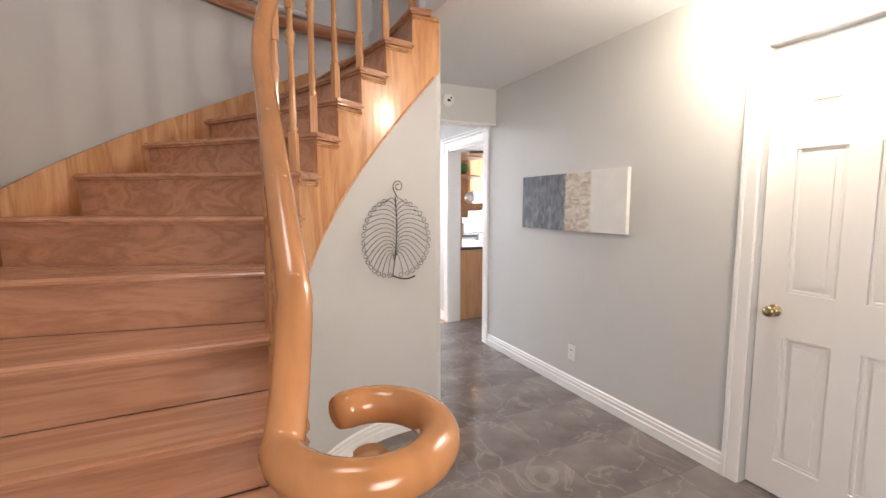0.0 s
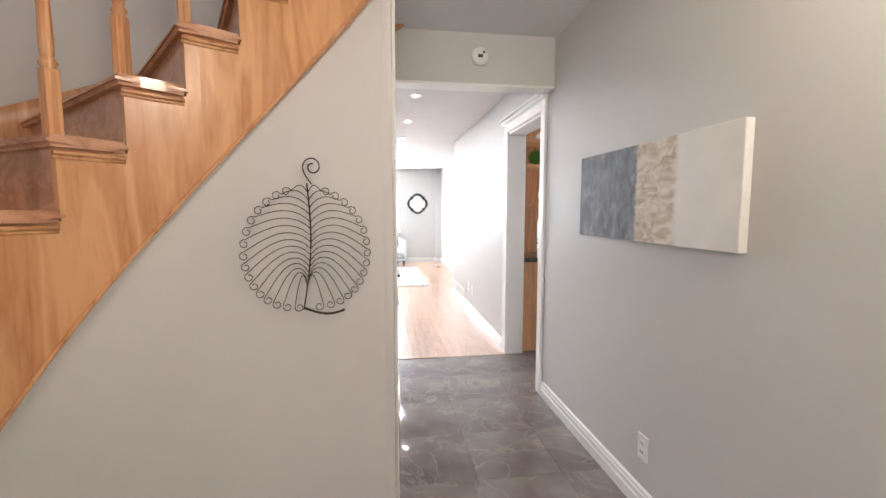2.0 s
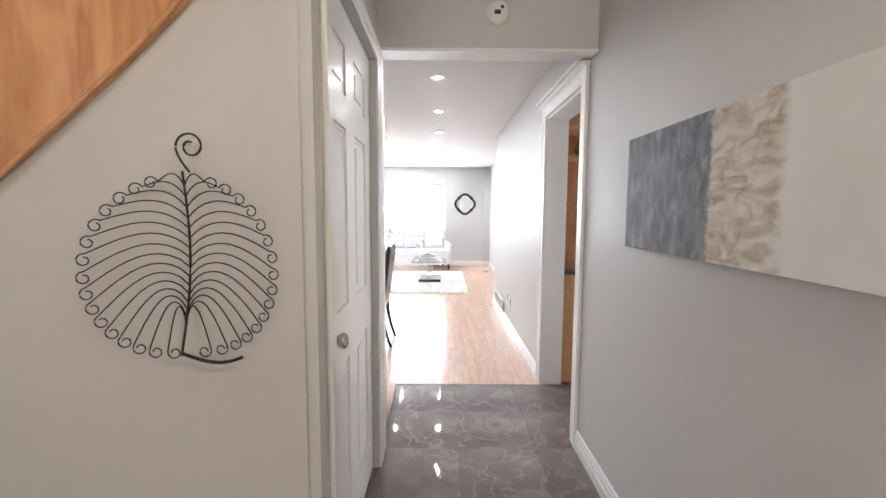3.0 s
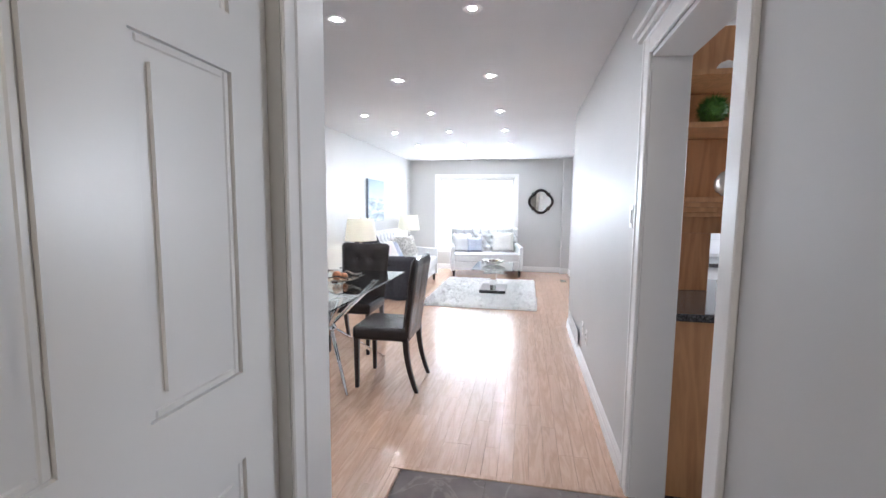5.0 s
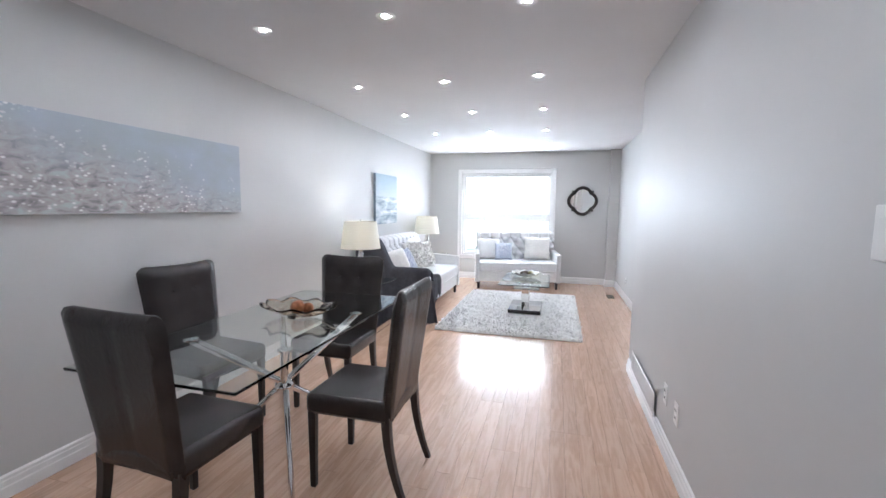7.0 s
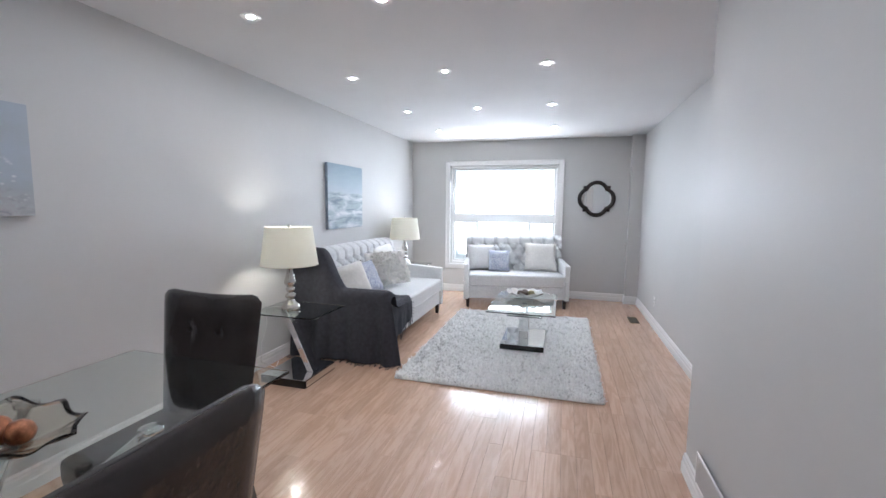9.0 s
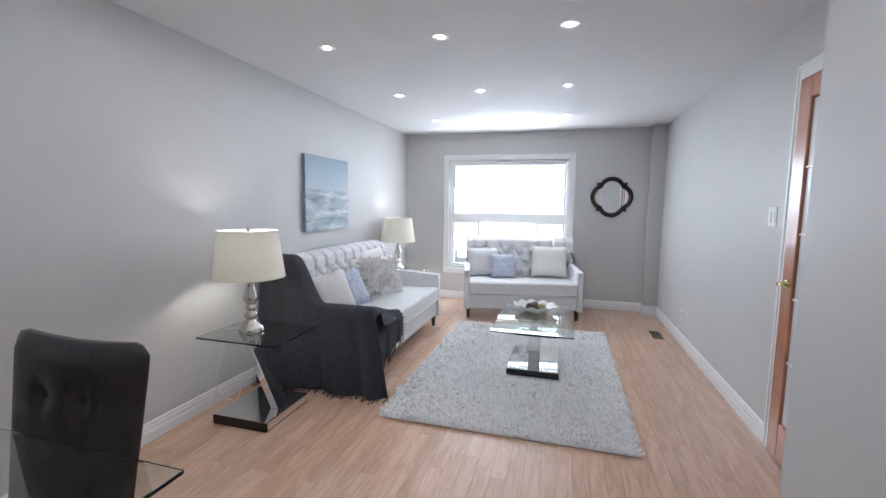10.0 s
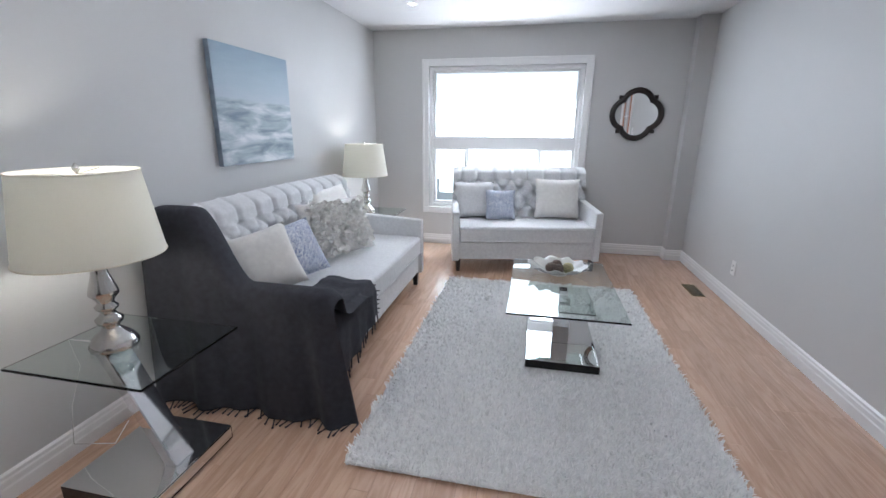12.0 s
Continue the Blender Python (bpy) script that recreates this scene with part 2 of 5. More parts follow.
def add_tube(bm, pts, r, sides=8, closed=False):
    """Sweeps a round section of radius r (or one a point) along points."""
    pts = [Vector(p) for p in pts]
    n = len(pts)
    rings = []
    up = Vector((0.013, 0.027, 1))
    for i, p in enumerate(pts):
        a = pts[(i - 1) % n] if closed or i else pts[i]
        b = pts[(i + 1) % n] if closed or i < n - 1 else pts[i]
        d = (b - a).normalized()
        s = d.cross(up)
        s = s.normalized() if s.length > 0.05 else d.cross(Vector((1, 0, 0))).normalized()
        q = s.cross(d)
        rr = r[i] if isinstance(r, (list, tuple)) else r
        rings.append([bm.verts.new(p + rr * (math.cos(k * math.tau / sides) * s + math.sin(k * math.tau / sides) * q)) for k in range(sides)])
    for i in range(n if closed else n - 1):
        A, B = rings[i], rings[(i + 1) % n]
        for k in range(sides):
            bm.faces.new((A[k], A[(k + 1) % sides], B[(k + 1) % sides], B[k]))
    if not closed:
        bm.faces.new(rings[0]); bm.faces.new(rings[-1])


def tube(name, pts, r, mat, sides=8, parent=None, closed=False):
    bm = bmesh.new()
    add_tube(bm, pts, r, sides, closed)
    return finish(name, bm, mat, True, parent)


def add_lathe(bm, profile, at=(0, 0, 0), sides=24, cap=True):
    rings = [[bm.verts.new((at[0] + r * math.cos(k * math.tau / sides), at[1] + r * math.sin(k * math.tau / sides), at[2] + z)) for k in range(sides)] for r, z in profile]
    for A, B in zip(rings, rings[1:]):
        for k in range(sides):
            bm.faces.new((A[k], A[(k + 1) % sides], B[(k + 1) % sides], B[k]))
    if cap:
        bm.faces.new(rings[0]); bm.faces.new(rings[-1])


def lathe(name, profile, mat, at=(0, 0, 0), sides=24, parent=None, cap=True, smooth=True):
    bm = bmesh.new()
    add_lathe(bm, profile, at, sides, cap)
    return finish(name, bm, mat, smooth, parent)


def surface(name, f, nu, nv, mat, parent=None, thick=0.0, smooth=True):
    """A grid f(u, v) with u and v from 0 to 1, thickened downwards its normals."""
    bm = bmesh.new()
    g = [[bm.verts.new(f(i / nu, j / nv)) for j in range(nv + 1)] for i in range(nu + 1)]
    for i in range(nu):
        for j in range(nv):
            bm.faces.new((g[i][j], g[i + 1][j], g[i + 1][j + 1], g[i][j + 1]))
    if thick:
        bmesh.ops.recalc_face_normals(bm, faces=bm.faces)
        bmesh.ops.solidify(bm, geom=bm.faces[:], thickness=thick)
    return finish(name, bm, mat, smooth, parent)


def empty(name, m=None):
    ob = new(name)
    if m:
        ob.matrix_world = m
    return ob


def structure(ob, label=""):
    return tagged(ob, label, kind="structure")


def wall(name, lo, hi, holes=(), axis=0, mat=PAINT, label=""):
    """A wall as a slab between two corners; holes: (from, to, bottom, top) along its length, cut right through."""
    bm = bmesh.new()
    a = 1 - axis
    at = lo[a]
    spans = []
    for f, t, b, z in sorted(holes):
        spans.append((at, f, lo[2], hi[2]))
        if b > lo[2]:
            spans.append((f, t, lo[2], b))
        if z < hi[2]:
            spans.append((f, t, z, hi[2]))
        at = t
    spans.append((at, hi[a], lo[2], hi[2]))
    for f, t, b, z in spans:
        l, h = list(lo), list(hi)
        l[a], h[a], l[2], h[2] = f, t, b, z
        add_box(bm, l, h)
    bmesh.ops.remove_doubles(bm, verts=bm.verts, dist=1e-5)
    return structure(finish(name, bm, mat), label)


BASE_PROFILE = [(0, 0), (0.016, 0), (0.016, 0.055), (0.012, 0.062), (0.012, 0.085), (0.008, 0.092), (0.008, 0.105), (0.0, 0.115)]


def skirting(name, pts, side=1):
    """A moulded baseboard along a plan line; side: which way it stands off the wall."""
    bm = bmesh.new()
    pts = [Vector((*p, 0)) for p in pts]
    cols = []
    for i, p in enumerate(pts):
        d0 = (pts[i] - pts[i - 1]).normalized() if i else (pts[1] - pts[0]).normalized()
        d1 = (pts[i + 1] - pts[i]).normalized() if i < len(pts) - 1 else d0
        n0, n1 = Vector((-d0.y, d0.x, 0)) * side, Vector((-d1.y, d1.x, 0)) * side
        n = (n0 + n1) / max(0.3, 1 + n0.dot(n1))
        cols.append([bm.verts.new(p + n * a + Vector((0, 0, b))) for a, b in BASE_PROFILE])
    for A, B in zip(cols, cols[1:]):
        for k in range(len(A) - 1):
            bm.faces.new((A[k], A[k + 1], B[k + 1], B[k]))
    bm.faces.new(cols[0]); bm.faces.new(cols[-1])
    return structure(finish(name, bm, TRIM), "white moulded baseboard along the wall")


def casing(name, axis, plane, f, t, top, out, bottom=0.0, width=0.075, thick=0.02, sill=False):
    """Door or window trim round an opening on a wall's face; out: +1 or -1, the way that the face looks."""
    bm = bmesh.new()
    def slab(a0, a1, z0, z1, d):
        lo, hi = [0, 0, z0], [0, 0, z1]
        lo[axis], hi[axis] = sorted((plane, plane + out * d))
        lo[1 - axis], hi[1 - axis] = a0, a1
        add_box(bm, lo, hi, 0.004, 1)
    slab(f - width, f, bottom, top + width, thick); slab(t, t + width, bottom, top + width, thick)
    slab(f, t, top, top + width, thick)
    slab(f - width - 0.004, f - width + 0.02, bottom, top + width + 0.004, thick + 0.005); slab(t + width - 0.02, t + width + 0.004, bottom, top + width + 0.004, thick + 0.005)
    slab(f - width + 0.02, t + width - 0.02, top + width - 0.02, top + width + 0.004, thick + 0.005)
    if sill:
        slab(f - width, t + width, bottom - width, bottom, thick + 0.006)
    return structure(finish(name, bm, TRIM), "white painted trim round the opening")


# the large structure
H1, H2 = 2.44, 2.52   # ceilings of the living space and of the hall
XL, XR, XW, YF = -0.63, 2.5, 2.90, 12.10
wall("wall_left", (XL - 0.15, 3.8, 0), (XL, YF, H1 + 0.3), label="grey painted long wall of living room")
wall("wall_window", (XL - 0.15, YF, 0), (3.3, YF + 0.16, H1 + 0.3), [(0.03, 1.735, 0.46, 2.05)], axis=1, label="grey painted wall with the window")
wall("wall_right_hall", (XR, -1.8, 0), (XR + 0.165, 7.74, H2 + 0.3), [(0.64, 1.35, 0, 2.16), (3.9, 4.74, 0, 2.08)], label="grey painted wall of hall and dining room")
wall("wall_return", (XR + 0.165, 7.59, 0), (3.3, 7.74, H1 + 0.3), label="short grey return wall")
wall("wall_right_living", (XW, 7.74, 0), (3.3, YF, H1 + 0.3), [(7.95, 8.72, 0, 2.10)], label="grey painted wall beside the rug")
wall("wall_chase", (2.735, 11.962, 0), (XW, YF, H1), label="boxed corner chase")
wall("wall_dining_near", (XL - 0.15, 3.70, 0), (1.26, 3.82, H2 + 0.3), label="grey wall behind the dining table")
wall("wall_left_hall", (1.26, 2.62, 0), (1.38, 3.82, H2 + 0.3), [(2.715, 3.62, 0, 2.12)], label="hall wall with a white door")
wall("wall_header", (1.38, 3.70, 2.2), (XR, 3.82, H2 + 0.3), label="header over the hall opening")
wall("wall_closet_back", (0.55, 3.62, 0), (1.26, 3.70, H2), label="closet inside")
wall("wall_entry", (-1.1, -1.96, 0), (2.665, -1.8, 5.3), label="entry wall")
wall("wall_stair_far", (-1.1, -1.8, 0), (-0.95, 3.92, 5.3), label="stair wall")
wall("wall_upper_right", (1.30, -1.8, H2 + 0.14), (1.42, 3.92, 5.3), label="upper landing wall")
wall("wall_upper_far", (-0.95, 3.72, H2 + 0.3), (1.42, 3.92, 5.3), label="upper stair wall")
wall("wall_kitchen_far", (3.3, 7.60, 0), (5.6, 7.73, 2.6), label="kitchen wall")
wall("wall_kitchen_right", (5.5, 2.6, 0), (5.62, 7.6, 2.6), [(5.7, 6.9, 1.0, 2.1)], label="kitchen wall with an added, unseen window opening")
wall("wall_kitchen_near", (2.665, 2.6, 0), (5.5, 2.72, 2.6), label="kitchen wall")
structure(box("ceiling_living", (XL - 0.15, 3.82, H1), (3.3, YF, H1 + 0.12), CEIL), "white ceiling with pot lights")
structure(box("ceiling_hall", (1.30, -1.8, H2), (XR, 3.70, H2 + 0.12), CEIL), "white hall ceiling")
structure(box("ceiling_upper", (-1.1, -1.96, 5.3), (1.45, 3.92, 5.4), CEIL), "white upper ceiling")
structure(box("ceiling_kitchen", (2.665, 2.6, H1 + 0.06), (5.6, 7.73, H1 + 0.16), CEIL), "white kitchen ceiling")
# Pale slab added over the lawn so the lower panes look blown out.
structure(box("pavement", (-6, YF + 0.2, -0.8), (8, 25.9, -0.78), material("pale ground brightener", (0.62, 0.61, 0.58), 0.85, vary=0.08, scale=1.5, bump=0.2, bump_scale=40)), "pale slab added to whiten the view through the lower panes")
structure(box("ground", (-400, -400, -0.9), (400, 400, -0.8), material("garden lawn", (0.06, 0.10, 0.03), 0.9, vary=0.4, scale=0.8)), "lawn outside")
structure(box("floor", (-1.1, -1.96, -0.16), (5.6, YF + 0.1, -0.014), material("subfloor", (0.12, 0.10, 0.09), 0.8, vary=0.2, scale=4)), "floor under tiles and boards")

skirting("baseboard", [(XL, YF), (XL, 3.82), (1.30, 3.82)], 1)
skirting("baseboard", [(XL, YF), (2.735, YF), (2.735, 11.962), (XW, 11.962), (XW, 8.80)], -1)
skirting("baseboard", [(XW, 7.74), (XR, 7.74), (XR, 4.85)], -1)
skirting("baseboard", [(XR, 3.82), (XR, 1.43)], -1)
skirting("baseboard", [(XR, 0.56), (XR, -1.8), (-0.95, -1.8)], -1)
casing("trim_kitchen_door", 0, XR, 3.9, 4.72, 2.08, -1, width=0.09, thick=0.016)
casing("trim_closet", 0, XR, 0.64, 1.35, 2.16, -1)
casing("trim_hall_door", 0, 1.38, 2.715, 3.62, 2.12, 1, width=0.07, thick=0.012)
casing("trim_french_door", 0, XW, 7.97, 8.72, 2.10, -1)
casing("trim_window", 1, YF, 0.03, 1.735, 2.05, -1, bottom=0.46, sill=True)
bm = bmesh.new()
add_box(bm, (XR - 0.04, 3.80, 2.158), (XR, 4.84, 2.185), 0.004)
add_box(bm, (XR - 0.06, 3.79, 2.185), (XR, 4.85, 2.205), 0.004)
structure(finish("trim_crown", bm, TRIM), "white crown over the kitchen doorway")
bm = bmesh.new()
add_box(bm, (1.38, 3.688, 2.185), (XR, 3.832, 2.2), 0.003, 1)
add_box(bm, (1.38, 3.688, 0), (1.39, 3.832, 2.185), 0.003, 1)
structure(finish("trim_opening", bm, TRIM), "white edge trim of the hall opening")
bm = bmesh.new()
add_box(bm, (XR + 0.001, 4.722, 0), (XR + 0.164, 4.739, 2.08), 0.002, 1)
add_box(bm, (XR + 0.001, 3.901, 0), (XR + 0.166, 3.92, 2.08), 0.002, 1)
add_box(bm, (XR + 0.001, 3.92, 2.06), (XR + 0.166, 4.722, 2.08), 0.002, 1)
structure(finish("trim_jamb", bm, TRIM), "white jambs of the kitchen doorway")


# the curved wall under the stairs and the stair void
CX, CY, RI, RO, RISE = 1.20, 1.70, 0.86, 2.0, 0.1965


def on_stair(k, r):
    """Plan place at tread number k and radius r: straight below the fifth tread, then winding to the right."""
    if k <= 5:
        return Vector((CX + r * math.cos(radians(181)), CY + r * math.sin(radians(181)) - (5 - k) * 0.235, 0))
    a = radians(181 - 11.3 * (k - 5))
    return Vector((CX + r * math.cos(a), CY + r * math.sin(a), 0))


def soffit(k):
    """Height of the stringer's lower edge."""
    return max(0.0, RISE * (k - 1) - 0.335)


def curved_wall(u, v):
    k = 1.2 + u * 12.7
    front = v <= 0.5
    p = on_stair(k, RI + (0.012 if front else 0.07))
    w = 2 * v if front else 2 - 2 * v
    rise = w * 1.188 if w <= 5 / 6 else 0.99 + 0.06 * (w - 5 / 6)
    return Vector((p.x, p.y, rise * max(0.02, soffit(k))))


structure(surface("wall_curved", curved_wall, 60, 12, PAINT), "curved cream wall under the stairs")
bmw = bmesh.new()
add_box(bmw, (1.335, 2.568, 0), (1.378, 2.62, 2.52))
structure(finish("wall_corner", bmw, PAINT), "corner of the curved wall")
skirting("baseboard", [tuple(on_stair(5.3 + i * 0.43, RI + 0.012)[:2]) for i in range(20)] + [(1.375, 2.552)], -1)
skirting("baseboard", [(1.38, 2.552), (1.38, 2.70)], -1)


def stair_wall(u, v):
    a = radians(185 - 94 * u)
    return Vector((CX + RO * math.cos(a), CY + RO * math.sin(a), 5.2 * v))


structure(surface("wall_stair", stair_wall, 40, 2, PAINT, thick=-0.03), "tall curved wall beside the stairs")
structure(box("wall_stair_low", (CX - RO - 0.05, -1.8, 0), (CX - RO, CY - 0.1, 5.2), PAINT), "tall wall beside the stairs")


# window, doors and stairs
def thing(name, label, category, group="", m=None):
    return tagged(empty(name, m), label, category, group)


def rect_frame(bm, x0, x1, z0, z1, w, y0, y1):
    for lo, hi in (((x0, z0), (x0 + w, z1)), ((x1 - w, z0), (x1, z1)), ((x0 + w, z0), (x1 - w, z0 + w)), ((x0 + w, z1 - w), (x1 - w, z1))):
        add_box(bm, (lo[0], y0, lo[1]), (hi[0], y1, hi[1]), 0.004, 1)


bm = bmesh.new()
rect_frame(bm, 0.031, 1.734, 0.461, 2.049, 0.035, YF + 0.03, YF + 0.12)
add_box(bm, (0.066, YF + 0.035, 1.165), (1.699, YF + 0.11, 1.265), 0.004)
rect_frame(bm, 0.07, 1.695, 1.262, 2.012, 0.028, YF + 0.05, YF + 0.10)
rect_frame(bm, 0.07, 0.475, 0.50, 1.168, 0.03, YF + 0.05, YF + 0.10)
rect_frame(bm, 0.47, 1.31, 0.50, 1.168, 0.022, YF + 0.06, YF + 0.10)
rect_frame(bm, 1.305, 1.695, 0.50, 1.168, 0.03, YF + 0.05, YF + 0.10)
window = structure(finish("window_1", bm, TRIM), "white vinyl window with a large upper pane and three lower panes")
for x0, x1, z0, z1 in ((0.09, 1.675, 1.285, 1.99), (0.095, 0.45, 0.525, 1.145), (0.488, 1.292, 0.518, 1.15), (1.33, 1.67, 0.525, 1.145)):
    pane = box("pane", (x0, YF + 0.072, z0), (x1, YF + 0.078, z1), CLEAR, parent=window)
    pane.visible_shadow = False
structure(box("backdrop", (-14, 26, -0.8), (16, 26.1, 16), glow("overexposed daylight", (0.93, 0.96, 1.0), 3.2)), "bright overexposed daylight beyond the window")
# Unseen kitchen window and glowing sheet, both added to light the kitchen.
bm = bmesh.new()
rect_frame(bm, 0, 1.2, 0, 1.1, 0.05, -0.03, 0.05)
kw = structure(finish("window_2", bm, TRIM), "white window added out of view in the kitchen")
kw.matrix_world = pose(5.56, 5.7, 1.0, 0, 0, 90)
structure(box("backdrop_kitchen", (9, 0, 0), (9.1, 12, 6), glow("kitchen backdrop glow", (0.93, 0.96, 1.0), 3.0)), "glowing sheet added beyond the unseen kitchen window")


def panel_door(name, w, h, m, rows, label, knob_mat, knob_at, hinges=(), st=0.115, mid=0.10):
    """A moulded door, two columns of raised panels, standing on its hinge corner along x."""
    bm = bmesh.new()
    th = 0.035
    pw = (w - 2 * st - mid) / 2
    for x0, x1 in ((0, st), (st + pw, st + pw + mid), (w - st, w)):
        add_box(bm, (x0, 0, 0), (x1, th, h))
    z = 0
    for z0, z1 in rows:
        for x0 in (st, st + pw + mid):
            add_box(bm, (x0, 0, z), (x0 + pw, th, z0))
        z = z1
    for x0 in (st, st + pw + mid):
        add_box(bm, (x0, 0, z), (x0 + pw, th, h))
    bmesh.ops.remove_doubles(bm, verts=bm.verts, dist=1e-5)
    ob = tagged(finish(name, bm, TRIM), label, "door")
    ob.matrix_world = m
    for z0, z1 in rows:
        for x0 in (st, st + pw + mid):
            b2 = bmesh.new()
            add_box(b2, (x0, 0.010, z0), (x0 + pw, th - 0.010, z1))
            t = bmesh.new()
            bmesh.ops.create_cube(t, size=1)
            for v in t.verts:
                inner = 0.045 if abs(v.co.y) > 0 else 0
                v.co = Vector((x0 + pw / 2 + v.co.x * (pw - 0.06), th / 2 + v.co.y * (th - 0.004), (z0 + z1) / 2 + v.co.z * (z1 - z0 - 0.06)))
            bmesh.ops.bevel(t, geom=t.edges[:], offset=0.0125, segments=2, affect="EDGES")
            join(b2, t)
            # sloped sticking round the panel
            for a0, a1, c0, c1 in ((x0, x0 + 0.018, z0, z1), (x0 + pw - 0.018, x0 + pw, z0, z1), (x0 + 0.018, x0 + pw - 0.018, z0, z0 + 0.018), (x0 + 0.018, x0 + pw - 0.018, z1 - 0.018, z1)):
                add_box(b2, (a0, 0.007, c0), (a1, th - 0.007, c1), 0.004, 1)
            finish("panel", b2, TRIM, parent=ob)
    if knob_at:
        for side in (-1, 1):
            b3 = bmesh.new()
            add_lathe(b3, [(0.030, 0), (0.031, 0.004), (0.026, 0.008), (0.011, 0.011), (0.011, 0.028), (0.020, 0.034), (0.0265, 0.045), (0.026, 0.056), (0.017, 0.064), (0.004, 0.066)], sides=20)
            k = finish("knob", b3, knob_mat, True, ob)
            k.matrix_local = pose(knob_at[0], 0 if side < 0 else th, knob_at[1], 90 if side < 0 else -90)
    for hz in hinges:
        b4 = bmesh.new()
        add_lathe(b4, [(0.006, -0.045), (0.007, -0.044), (0.007, 0.044), (0.006, 0.045)], (-0.004, -0.004, hz), 10)
        finish("hinge", b4, BRASS, True, ob)
    return ob


ROWS6 = [(0.17, 0.785), (1.0, 1.665), (1.83, 2.02)]
panel_door("closet_door", 0.70, 2.14, pose(XR + 0.045, 1.345, 0.012, 0, 0, -90), ROWS6, "white six-panel closet door with a brass knob", BRASS, (0.075, 0.905))
panel_door("hall_door", 0.895, 2.10, pose(1.31, 3.615, 0.012, 0, 0, -90), [(0.2, 0.80), (1.005, 1.67), (1.79, 1.97)], "white six-panel hall door, closed, with a satin knob", SILVER, (0.835, 0.95), (0.25, 1.05, 1.88), 0.128, 0.15)


def french_door():
    w, h, th = 0.755, 2.085, 0.035
    m = pose(2.934, 7.975, 0.01, 0, 0, 90 + 2.5)
    bm = bmesh.new()
    for lo, hi in (((0, 0, 0), (0.105, th, h)), ((w - 0.105, 0, 0), (w, th, h)), ((0.105, 0, 0), (w - 0.105, th, 0.21)), ((0.105, 0, h - 0.115), (w - 0.105, th, h))):
        add_box(bm, lo, hi, 0.004, 1)
    ob = tagged(finish("french_door", bm, FRENCH), "reddish oak french door with frosted panes, ajar", "door")
    ob.matrix_world = m
    gz0, gz1, gx0, gx1 = 0.21, h - 0.115, 0.105, w - 0.105
    bm = bmesh.new()
    for i in range(1, 5):
        z = gz0 + (gz1 - gz0) * i / 5
        add_box(bm, (gx0, 0.006, z - 0.006), (gx1, th - 0.006, z + 0.006), 0.002, 1)
    x = (gx0 + gx1) / 2
    add_box(bm, (x - 0.006, 0.006, gz0), (x + 0.006, th - 0.006, gz1), 0.002, 1)
    finish("glazing_bars", bm, TRIM, parent=ob)
    for i in range(5):
        for j in range(2):
            z0, z1 = gz0 + (gz1 - gz0) * i / 5 + 0.004, gz0 + (gz1 - gz0) * (i + 1) / 5 - 0.004
            x0 = gx0 + (gx1 - gx0) * j / 2 + 0.003
            box("pane", (x0, 0.014, z0), (x0 + (gx1 - gx0) / 2 - 0.006, 0.021, z1), FROST, 0.002, ob, 1)
    for s in (-1, 1):
        y = 0 if s < 0 else th
        bm = bmesh.new()
        add_lathe(bm, [(0.030, 0), (0.030, 0.006), (0.020, 0.012), (0.010, 0.014), (0.010, 0.045)], sides=18)
        bmesh.ops.transform(bm, matrix=pose(w - 0.06, y, 0.99, -90 * s), verts=bm.verts)
        add_tube(bm, [(w - 0.06, y + s * 0.045, 0.99), (w - 0.10, y + s * 0.05, 0.992), (w - 0.15, y + s * 0.047, 0.985), (w - 0.17, y + s * 0.042, 0.98)], [0.011, 0.010, 0.008, 0.006], 10)
        finish("handle", bm, BRIGHTBRASS, True, ob)


french_door()


